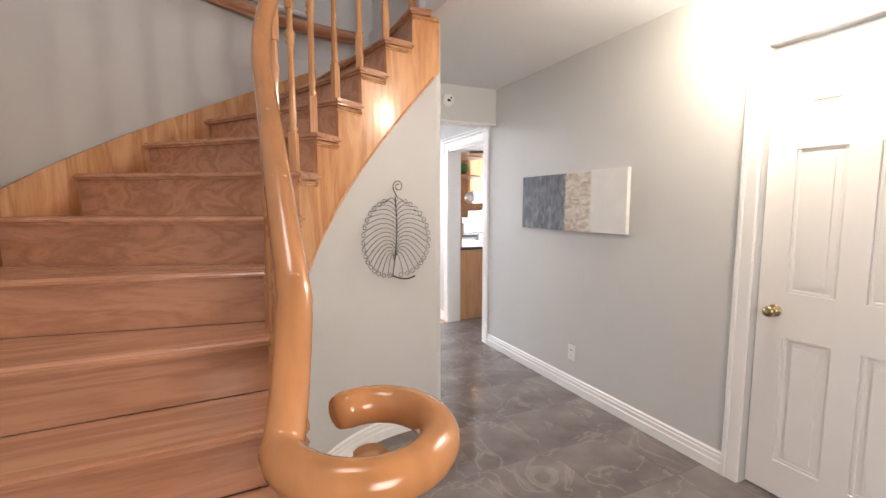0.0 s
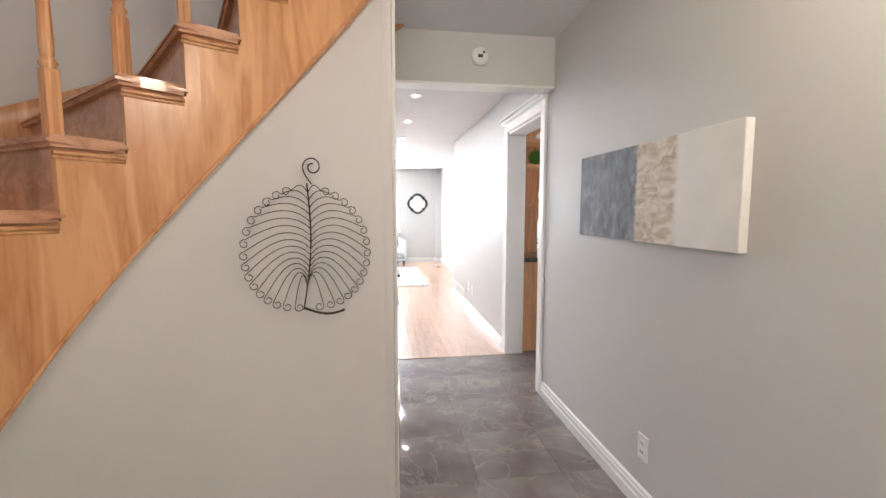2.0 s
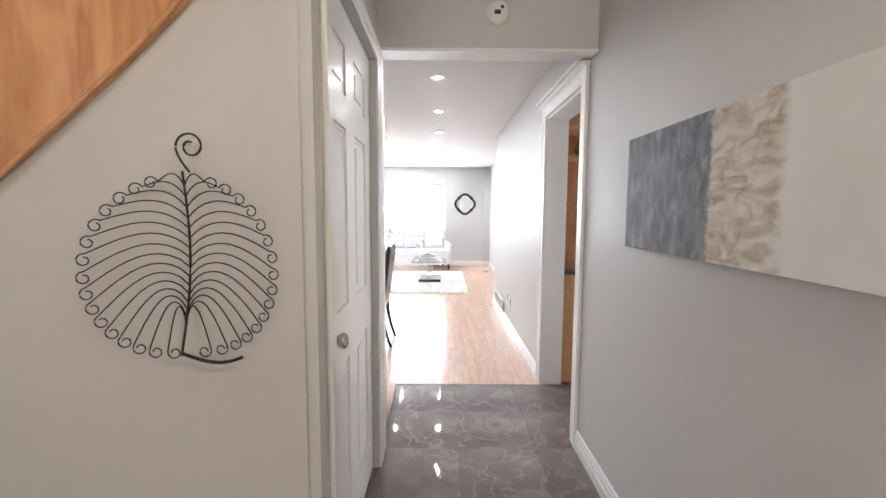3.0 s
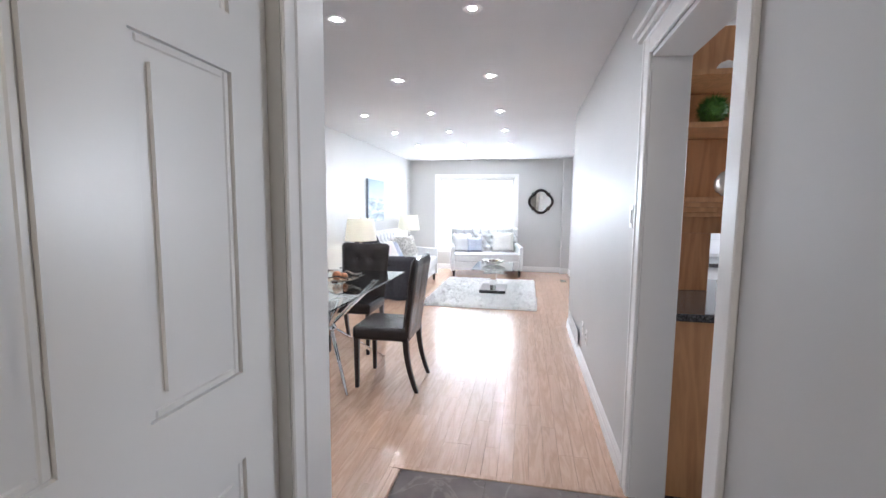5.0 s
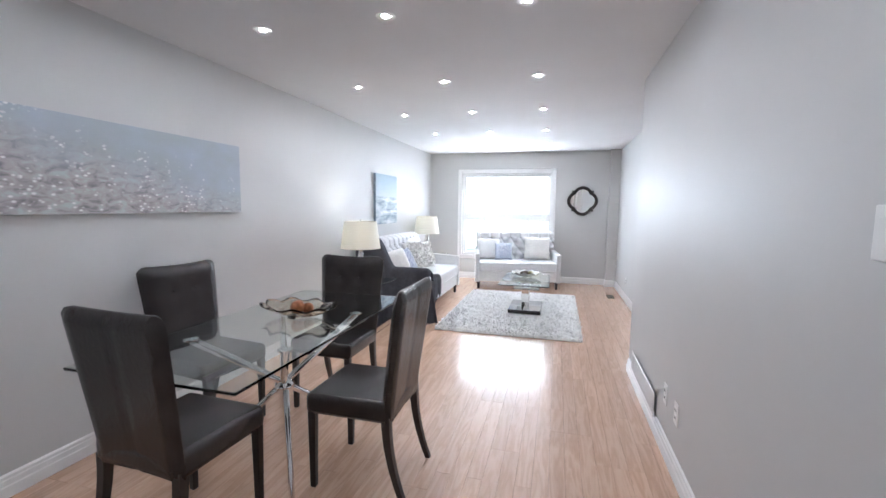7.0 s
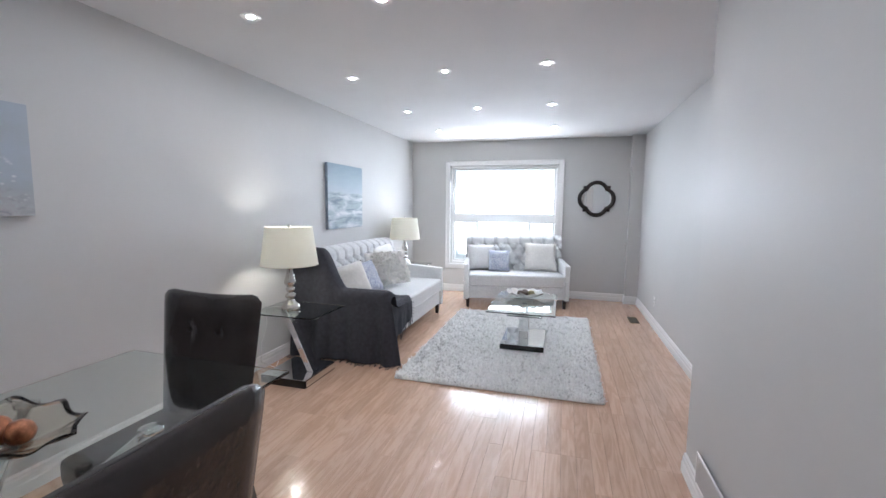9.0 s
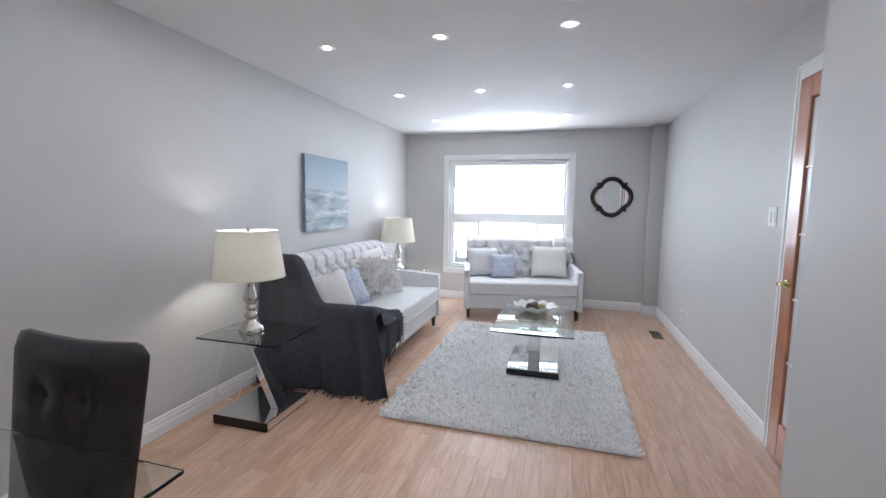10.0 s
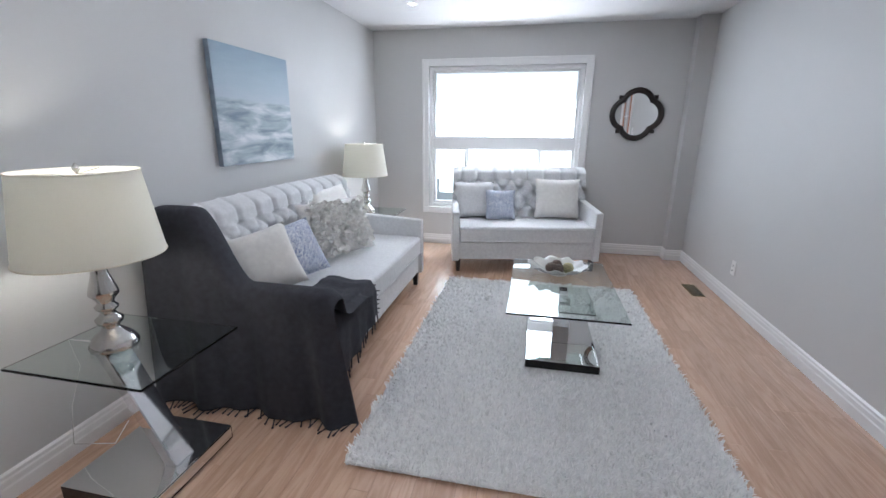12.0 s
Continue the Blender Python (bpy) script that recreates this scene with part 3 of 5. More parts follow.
def staircase():
    st = thing("staircase", "curved oak staircase with turned balusters and polished treads", "staircase")
    N = 14
    def slab_points(k, r0, r1, over):
        a = [on_stair(k, r) for r in (r0, r1)]
        b = [on_stair(k + 1 + over, r) for r in (r0, r1)]
        return a, b
    for k in range(1, N):
        zt = RISE * k
        # tread, its nose rounded and its open end returned past the stringer
        bm = bmesh.new()
        steps = 3
        pts_in = [on_stair(k - 0.16 + i * 1.18 / steps, RI - 0.035) for i in range(steps + 1)]
        pts_out = [on_stair(k - 0.10 + i * 1.12 / steps, RO - 0.02) for i in range(steps + 1)]
        loop = pts_in + pts_out[::-1]
        lo = [bm.verts.new((p.x, p.y, zt - 0.032)) for p in loop]
        hi = [bm.verts.new((p.x, p.y, zt)) for p in loop]
        bm.faces.new(lo); bm.faces.new(hi)
        for i in range(len(loop)):
            j = (i + 1) % len(loop)
            bm.faces.new((lo[i], lo[j], hi[j], hi[i]))
        bmesh.ops.bevel(bm, geom=[e for e in bm.edges if abs(e.verts[0].co.z - e.verts[1].co.z) < 1e-4], offset=0.012, segments=3, affect="EDGES", clamp_overlap=True)
        finish("tread", bm, OAK_X, parent=st)
        # moulding under the open end
        bm = bmesh.new()
        for dz, out in ((-0.045, 0.016), (-0.056, 0.010)):
            add_tube(bm, [on_stair(k - 0.04 + i * 0.25, RI - out) + Vector((0, 0, zt + dz)) for i in range(5)], 0.007, 6)
        finish("moulding", bm, OAK, True, st)
        # riser
        bm = bmesh.new()
        p0, p1 = on_stair(k, RI), on_stair(k, RO - 0.02)
        d = (p1 - p0).normalized()
        n = Vector((-d.y, d.x, 0)) * -0.018
        v = [bm.verts.new(q + Vector((0, 0, z))) for z in (zt - RISE, zt - 0.03) for q in (p0, p1, p1 + n, p0 + n)]
        for f in ((0, 1, 2, 3), (4, 5, 6, 7), (0, 1, 5, 4), (1, 2, 6, 5), (2, 3, 7, 6), (3, 0, 4, 7)):
            bm.faces.new([v[i] for i in f])
        finish("riser", bm, OAK_X, parent=st)
    # cut stringer of the open side: stepped above, sweeping below
    bm = bmesh.new()
    cols = []
    n = 4
    for k in range(1, N):
        for i in range(n + 1):
            u = k + i / n * 0.999
            p = on_stair(u, RI - 0.012)
            q = on_stair(u, RI + 0.012)
            zlo = max(0, soffit(u) - 0.005)
            zhi = max(zlo + 0.01, RISE * k - 0.03)
            cols.append([bm.verts.new((a.x, a.y, z)) for a, z in ((p, zlo), (p, zhi), (q, zhi), (q, zlo))])
    for A, B in zip(cols, cols[1:]):
        for i in range(4):
            bm.faces.new((A[i], A[(i + 1) % 4], B[(i + 1) % 4], B[i]))
    finish("stringer", bm, OAK, parent=st)
    bm = bmesh.new()
    add_tube(bm, [on_stair(3.0 + i * 0.22, RI - 0.016) + Vector((0, 0, soffit(3.0 + i * 0.22) + 0.004)) for i in range(50)], 0.006, 8)
    finish("stringer_bead", bm, OAK, True, st)
    # skirt board on the wall side
    def skirt(u, v):
        k = 0.4 + u * 13.4
        p = on_stair(k, RO - 0.022)
        return Vector((p.x, p.y, max(0, RISE * k - 0.2) + v * 0.29))
    surface("skirt_board", skirt, 60, 1, OAK, st, thick=0.02)
    # turned balusters, two to a tread
    def turned(length):
        s = 0.015
        sq = [(0.019, 0), (0.019, 0.16)]
        prof = sq + [(0.0135, 0.17), (0.0215, 0.185), (0.0135, 0.20), (0.016, 0.21), (0.0165, 0.24), (0.0135, 0.40), (0.0135, length * 0.62), (0.0215, length * 0.64), (0.0135, length * 0.655), (0.0215, length * 0.67), (0.0215, length * 0.69), (0.0135, length * 0.70), (0.013, length * 0.72), (0.011, length)]
        return prof
    bm = bmesh.new()
    L = 0.86
    add_lathe(bm, turned(L), sides=10)
    add_box(bm, (-0.0175, -0.0175, 0), (0.0175, 0.0175, 0.17), 0.002, 1)
    add_box(bm, (-0.0165, -0.0165, L * 0.80), (0.0165, 0.0165, L + 0.03), 0.002, 1)
    me = bpy.data.meshes.new("baluster")
    bm.to_mesh(me)
    bm.free()
    me.materials.append(OAK)
    for p in me.polygons:
        p.use_smooth = len(p.vertices) == 4 and p.area < 0.0006
    for k in range(2, N):
        for f in (0.06, 0.56) if k <= 5 else (0.06,):
            u = k + f
            p = on_stair(u, RI + 0.012)
            b = new("baluster", me)
            b.parent = st
            b.matrix_local = pose(p.x, p.y, RISE * k, 0, 0, 30 * k) @ Matrix.Diagonal((1, 1, 1.0 + 0.195 * f * 0.9, 1))
    # handrail with a volute at its foot
    def rail_at(u):
        p = on_stair(u, RI + 0.012)
        return Vector((p.x, p.y, RISE * u + 0.86))
    pts = [rail_at(1.95 + i * 0.25) for i in range(47)]
    foot = pts[0]
    curl = []
    cx, cy = 0.425, 0.82
    for i in range(26):
        a = math.pi + i / 25 * radians(292)
        r = 0.140 - 0.045 * (i / 25)
        curl.append(Vector((cx + r * math.cos(a), cy + r * math.sin(a) * 1.05, 1.035)))
    lead = [foot.lerp(curl[0], t) + Vector((0, 0, -0.035 * math.sin(math.pi * t))) for t in (0.12, 0.3, 0.5, 0.7, 0.88)]
    tube("handrail", curl[::-1] + lead[::-1] + pts, [0.030] + [0.035] * 25 + [0.033] * 5 + [0.032] * 47, RAIL, 14, st)
    tube("newel", [(cx, cy, 0), (cx, cy, 1.0)], 0.03, OAK, 12, st)
    tube("newel", [(cx - 0.13, cy - 0.02, 0.19), (cx - 0.13, cy - 0.02, 1.0)], 0.016, OAK, 10, st)
    # starting step under the volute
    bm = bmesh.new()
    add_lathe(bm, [(0.26, 0), (0.26, 0.155), (0.285, 0.165), (0.29, 0.18), (0.285, 0.196), (0.05, 0.1965)], (cx - 0.02, cy + 0.06, 0), 28)
    finish("starting_step", bm, OAK_X, True, st)
    # oak edge of the upper floor, seen level round the tall wall
    def band(u, v):
        a = radians(150 - 58 * u)
        r = RO - 0.055 + 0.02 * math.sin(v * math.pi * 3)
        return Vector((CX + r * math.cos(a), CY + r * math.sin(a), 2.70 + 0.10 * v))
    surface("upper_edge", band, 40, 10, OAK_X, st, thick=0.02)


staircase()
structure(tube("trim_wall_moulding", [on_stair(6 + i * 0.4, RO - 0.03) + Vector((0, 0, 2.84)) for i in range(16)], 0.022, TRIM, 8), "white moulding at the upper floor")


# hall things
def leaf_art():
    """A heart-shaped wire leaf: veins that end in curls, a curled stem."""
    P = Vector((1.07, 2.53, 1.265))
    a0 = math.atan2(P.y - CY, P.x - CX)
    def bend(x, z):
        a = a0 - x / (RI - 0.02)
        return Vector((CX + (RI - 0.028) * math.cos(a), CY + (RI - 0.028) * math.sin(a), P.z + z))
    bm = bmesh.new()
    def line(f, n, r):
        add_tube(bm, [bend(*f(i / n)) for i in range(n + 1)], r, 6)
    # midrib, lightly curved
    rib = lambda t: (-0.030 + 0.022 * t + 0.020 * math.sin(t * 3.1), -0.262 + 0.47 * t)
    line(rib, 16, 0.0030)
    for side in (-1, 1):
        for i in range(16):
            f = i / 15
            phi = radians(-83 + 160 * f)
            wide = 0.204 * max(0.0, math.cos(phi)) ** (0.8 if phi < 0 else 1.1) + 0.014
            ex, ez = side * wide - 0.010, -0.045 + (0.205 if phi < 0 else 0.232) * math.sin(phi)
            sx, sz = rib(0.18 + 0.74 * f ** 1.15)
            def vein(t, sx=sx, sz=sz, ex=ex, ez=ez, f=f):
                rise = 0.055 * math.sin(math.pi * t ** 0.8) * (1.1 - 0.6 * f)
                return (sx + (ex - sx) * t, sz + (ez - sz) * t ** 1.5 + rise)
            line(vein, 10, 0.0017)
            # the tip rolls outwards and back into a ring
            out = math.atan2(ez + 0.045, ex + 0.010)
            def curl(t, ex=ex, ez=ez, out=out, side=side):
                a = out + side * (math.pi * 0.5 - t * 6.6)
                r = 0.0165 * (1 - 0.55 * t)
                cx_, cz_ = ex + 0.0165 * math.cos(out - side * math.pi / 2), ez + 0.0165 * math.sin(out - side * math.pi / 2)
                return (cx_ + r * math.cos(a), cz_ + r * math.sin(a))
            line(curl, 16, 0.0017)
    # curled stem above, bent foot below
    line(lambda t: (0.010 - 0.030 * math.sin(t * 1.5), 0.205 + 0.06 * t), 6, 0.0026)
    line(lambda t: (0.014 - 0.034 * (1 - 0.7 * t) * math.cos(t * 8.2), 0.268 + 0.036 * (1 - 0.7 * t) * math.sin(t * 8.2)), 26, 0.0026)
    line(lambda t: (-0.030 + 0.15 * t, -0.255 - 0.036 * math.sin(t * 2.3) + 0.012 * t), 12, 0.0045)
    tagged(finish("wall_leaf_ornament", bm, IRON, True), "dark wire leaf ornament with curled veins on the wall", "wall decor")


leaf_art()


def image_canvas(name, m, w, h, label, mats):
    """A stretched canvas, face to -y; mats: face and edge."""
    bm = bmesh.new()
    add_box(bm, (0, 0.002, 0), (w, 0.036, h), 0.003, 1)
    ob = tagged(finish(name, bm, mats[1]), label, "painting")
    f = bmesh.new()
    vs = [f.verts.new(c) for c in ((0.002, 0, 0.002), (w - 0.002, 0, 0.002), (w - 0.002, 0, h - 0.002), (0.002, 0, h - 0.002))]
    f.faces.new(vs)
    finish("canvas_face", f, mats[0], parent=ob)
    ob.matrix_world = m
    return ob


def painted(name, build):
    """A paint material: build(nt, x, z) returns the colour socket, x and z in metres across the canvas."""
    mt = bpy.data.materials.new(name)
    mt.use_nodes = True
    nt = mt.node_tree
    b = nt.nodes["Principled BSDF"]
    b.inputs["Roughness"].default_value = 0.6
    tc = nt.nodes.new("ShaderNodeTexCoord")
    sp = nt.nodes.new("ShaderNodeSeparateXYZ")
    nt.links.new(tc.outputs["Object"], sp.inputs[0])
    nt.links.new(build(nt, tc.outputs["Object"], sp.outputs["X"], sp.outputs["Z"]), b.inputs["Base Color"])
    return mt


def nz(nt, vec, scale, stretch=(1, 1, 1), detail=5, distort=0.0):
    mp = nt.nodes.new("ShaderNodeMapping")
    mp.inputs["Scale"].default_value = stretch
    nt.links.new(vec, mp.inputs[0])
    n = nt.nodes.new("ShaderNodeTexNoise")
    n.inputs["Scale"].default_value, n.inputs["Detail"].default_value, n.inputs["Distortion"].default_value = scale, detail, distort
    nt.links.new(mp.outputs[0], n.inputs["Vector"])
    return n.outputs[0]


def mth(nt, op, a, b=0.0, c=0.0):
    n = nt.nodes.new("ShaderNodeMath")
    n.operation = op
    for i, x in enumerate((a, b, c)):
        if isinstance(x, (int, float)):
            n.inputs[i].default_value = x
        else:
            nt.links.new(x, n.inputs[i])
    return n.outputs[0]


def ramp(nt, x, stops, constant=False):
    r = nt.nodes.new("ShaderNodeValToRGB")
    if constant:
        r.color_ramp.interpolation = "CONSTANT"
    e = r.color_ramp.elements
    for i, (p, c) in enumerate(stops):
        el = e[i] if i < 2 else e.new(p)
        el.position, el.color = p, (*c, 1)
    nt.links.new(x, r.inputs[0])
    return r.outputs[0]


def mixc(nt, f, a, b):
    n = nt.nodes.new("ShaderNodeMix")
    n.data_type = "RGBA"
    for key, x in (("Factor", f), ("A", a), ("B", b)):
        if isinstance(x, tuple):
            n.inputs[key].default_value = (*x, 1)
        elif isinstance(x, (int, float)):
            n.inputs[key].default_value = x
        else:
            nt.links.new(x, n.inputs[key])
    return n.outputs["Result"]


def abstract(nt, v, x, z):
    rag = mth(nt, "MULTIPLY_ADD", nz(nt, v, 9, (1, 1, 4)), 0.05, x)
    grey = ramp(nt, nz(nt, v, 13, (1.8, 1, 0.9), 8, 0.6), [(0.34, (0.045, 0.05, 0.065)), (0.52, (0.115, 0.12, 0.14)), (0.72, (0.25, 0.255, 0.28))])
    tan = ramp(nt, nz(nt, v, 11, (1, 1, 2.2), 6, 1.2), [(0.32, (0.36, 0.27, 0.19)), (0.55, (0.60, 0.54, 0.46)), (0.7, (0.70, 0.67, 0.62))])
    white = ramp(nt, nz(nt, v, 6), [(0.3, (0.68, 0.67, 0.64)), (0.7, (0.76, 0.75, 0.73))])
    a = mixc(nt, ramp(nt, rag, [(0.0, (0, 0, 0)), (0.55, (0, 0, 0)), (0.565, (1, 1, 1))]), grey, tan)
    return mixc(nt, ramp(nt, rag, [(0.0, (0, 0, 0)), (0.80, (0, 0, 0)), (0.83, (1, 1, 1))]), a, white)


def flowers(nt, v, x, z):
    sky_ = ramp(nt, nz(nt, v, 3, (1, 1, 1.5)), [(0.3, (0.36, 0.39, 0.40)), (0.7, (0.40, 0.45, 0.53))])
    ground_ = ramp(nt, nz(nt, v, 14, (1, 1, 2), 6, 0.8), [(0.3, (0.20, 0.20, 0.20)), (0.5, (0.42, 0.38, 0.38)), (0.7, (0.46, 0.52, 0.50))])
    edge = mth(nt, "ADD", mth(nt, "MULTIPLY_ADD", x, 0.22, z), mth(nt, "MULTIPLY", nz(nt, v, 4, (1, 1, 0.6)), -0.28))
    base = mixc(nt, ramp(nt, edge, [(0.10, (1, 1, 1)), (0.36, (0, 0, 0))]), sky_, ground_)
    vo = nt.nodes.new("ShaderNodeTexVoronoi")
    vo.inputs["Scale"].default_value = 27
    mp = nt.nodes.new("ShaderNodeMapping")
    mp.inputs["Scale"].default_value = (1, 1, 1.7)
    nt.links.new(v, mp.inputs[0])
    nt.links.new(mp.outputs[0], vo.inputs["Vector"])
    dots = ramp(nt, vo.outputs["Distance"], [(0.15, (1, 1, 1)), (0.36, (0, 0, 0))])
    clumps = ramp(nt, mth(nt, "SUBTRACT", nz(nt, v, 7, (1.6, 1, 0.7)), mth(nt, "MULTIPLY", edge, 0.55)), [(0.33, (0, 0, 0)), (0.43, (1, 1, 1))])
    return mixc(nt, mixc(nt, clumps, (0, 0, 0), dots), base, (0.78, 0.77, 0.76))


def sea(nt, v, x, z):
    up = ramp(nt, mth(nt, "MULTIPLY_ADD", nz(nt, v, 5, (1, 1, 5)), 0.12, z), [(0.40, (0.48, 0.53, 0.57)), (0.55, (0.36, 0.44, 0.50)), (0.78, (0.22, 0.30, 0.37))])
    waves = ramp(nt, nz(nt, v, 3.5, (1, 1, 4.5), 8, 0.5), [(0.34, (0.15, 0.20, 0.24)), (0.5, (0.36, 0.42, 0.46)), (0.66, (0.66, 0.68, 0.69))])
    return mixc(nt, ramp(nt, mth(nt, "MULTIPLY_ADD", nz(nt, v, 6, (1, 1, 3)), 0.03, z), [(0.40, (0, 0, 0)), (0.42, (1, 1, 1))]), waves, up)


CANVAS_EDGE = material("canvas edge", (0.68, 0.67, 0.65), 0.8, vary=0.04, scale=30)
SEA_EDGE = material("painted canvas edge", (0.27, 0.33, 0.39), 0.8, vary=0.3, scale=12)
image_canvas("abstract_painting", pose(XR - 0.038, 3.195, 1.235, 0, 0, -90), 1.10, 0.43, "abstract canvas in charcoal, tan and white blocks", (painted("abstract paint", abstract), CANVAS_EDGE))
image_canvas("flower_painting", pose(XL + 0.038, 5.18, 1.34, 0, 0, 90), 1.565, 0.516, "long canvas of white wildflowers under grey-blue sky", (painted("flower paint", flowers), CANVAS_EDGE))
image_canvas("sea_painting", pose(XL + 0.038, 9.36, 1.142, 0, 0, 90), 0.80, 0.715, "square canvas of a grey-blue sea with surf", (painted("sea paint", sea), SEA_EDGE))


def wall_plate(name, m, label, switch=False, n=1):
    bm = bmesh.new()
    w = 0.036 * n + 0.036
    add_box(bm, (-w / 2, -0.006, -0.058), (w / 2, 0, 0.058), 0.003, 2)
    ob = tagged(finish(name, bm, PLASTIC), label, "light switch" if switch else "outlet")
    for i in range(n):
        x = (i - (n - 1) / 2) * 0.046
        if switch:
            box("rocker", (x - 0.016, -0.011, -0.033), (x + 0.016, -0.006, 0.033), PLASTIC, 0.002, ob)
        else:
            for z in (-0.02, 0.02):
                s = box("socket", (x - 0.015, -0.0085, z - 0.014), (x + 0.015, -0.006, z + 0.014), PLASTIC, 0.003, ob)
                box("slot", (x - 0.008, -0.0095, z - 0.006), (x - 0.005, -0.0082, z + 0.006), DARKSLOT, 0, s)
                box("slot", (x + 0.005, -0.0095, z - 0.006), (x + 0.008, -0.0082, z + 0.006), DARKSLOT, 0, s)
    ob.matrix_world = m
    return ob


wall_plate("wall_outlet", pose(XR, 2.58, 0.30, 0, 0, -90), "white duplex outlet low on the hall wall")
wall_plate("wall_outlet", pose(XR, 6.49, 0.34, 0, 0, -90), "white wall plate above the baseboard")
wall_plate("wall_outlet", pose(XR, 6.26, 0.33, 0, 0, -90), "white duplex outlet on the dining wall")
wall_plate("wall_outlet", pose(XW, 10.76, 0.30, 0, 0, -90), "white duplex outlet beside the rug")
wall_plate("light_switch", pose(XR, 4.93, 1.36, 0, 0, -90), "white light switch by the kitchen doorway", True)
wall_plate("light_switch", pose(XW, 8.98, 1.36, 0, 0, -90), "white double light switch by the french door", True, 2)
sd = lathe("smoke_detector", [(0.005, 0), (0.058, 0), (0.06, 0.006), (0.056, 0.022), (0.045, 0.032), (0.018, 0.036), (0.003, 0.036)], PLASTIC, sides=28)
sd.matrix_world = pose(1.985, 3.699, 2.37, 90)
tagged(sd, "white round smoke alarm on the header", "smoke alarm")
box("vent_slot", (-0.02, -0.016, 0.034), (0.012, 0.004, 0.038), DARKSLOT, 0, sd)
box("test_button", (0.012, 0.012, 0.034), (0.026, 0.026, 0.04), DARKSLOT, 0.001, sd)
hl = tagged(lathe("ceiling_lamp", [(0.02, 0.13), (0.10, 0.12), (0.10, 0.105), (0.12, 0.10), (0.12, 0.09), (0.02, 0.09)], BRASS, (2.25, 1.20, H2 - 0.13)), "brass flush ceiling lamp over the entry", "ceiling lamp")


def register(name, m, w, h, label):
    bm = bmesh.new()
    rect_frame(bm, 0, w, 0, h, 0.014, -0.006, 0)
    for i in range(int(w / 0.012) - 3):
        x = 0.02 + i * 0.012
        add_box(bm, (x, -0.005, 0.014), (x + 0.005, -0.001, h - 0.014))
    ob = tagged(finish(name, bm, TRIM if "wall" in label else BRASS), label, "vent")
    box("grille_back", (0.012, -0.0025, 0.012), (w - 0.012, -0.0005, h - 0.012), DARKSLOT, 0, ob)
    ob.matrix_world = m


register("wall_register", pose(XR - 0.017, 7.50, 0.10, 0, 0, -90), 0.82, 0.16, "white slotted heating grille low on the wall")
register("floor_register", pose(2.66, 11.14, 0.001, -90, 0, 0) @ pose(0, 0, -0.30), 0.11, 0.30, "bronze slotted heating grille in the oak floor")

# pot lights
first = None
for y in (4.98, 6.15, 7.41, 8.59, 9.875, 11.13):
    for x in (0.112, 0.90, 1.668):
        if first is None:
            first = tagged(lathe("pot_light", [(0.034, 0.0), (0.050, -0.004), (0.053, -0.002), (0.053, 0.0), (0.035, 0.03)], TRIM, sides=24, cap=False), "small round recessed pot light, lit", "pot light", "ceiling pot lights")
            bl = lathe("bulb", [(0.002, -0.002), (0.018, -0.001), (0.0235, 0.003), (0.0235, 0.008)], BULB, sides=20, parent=first)
            first.matrix_world = pose(x, y, H1)
        else:
            copy_thing(first, pose(x, y, H1))


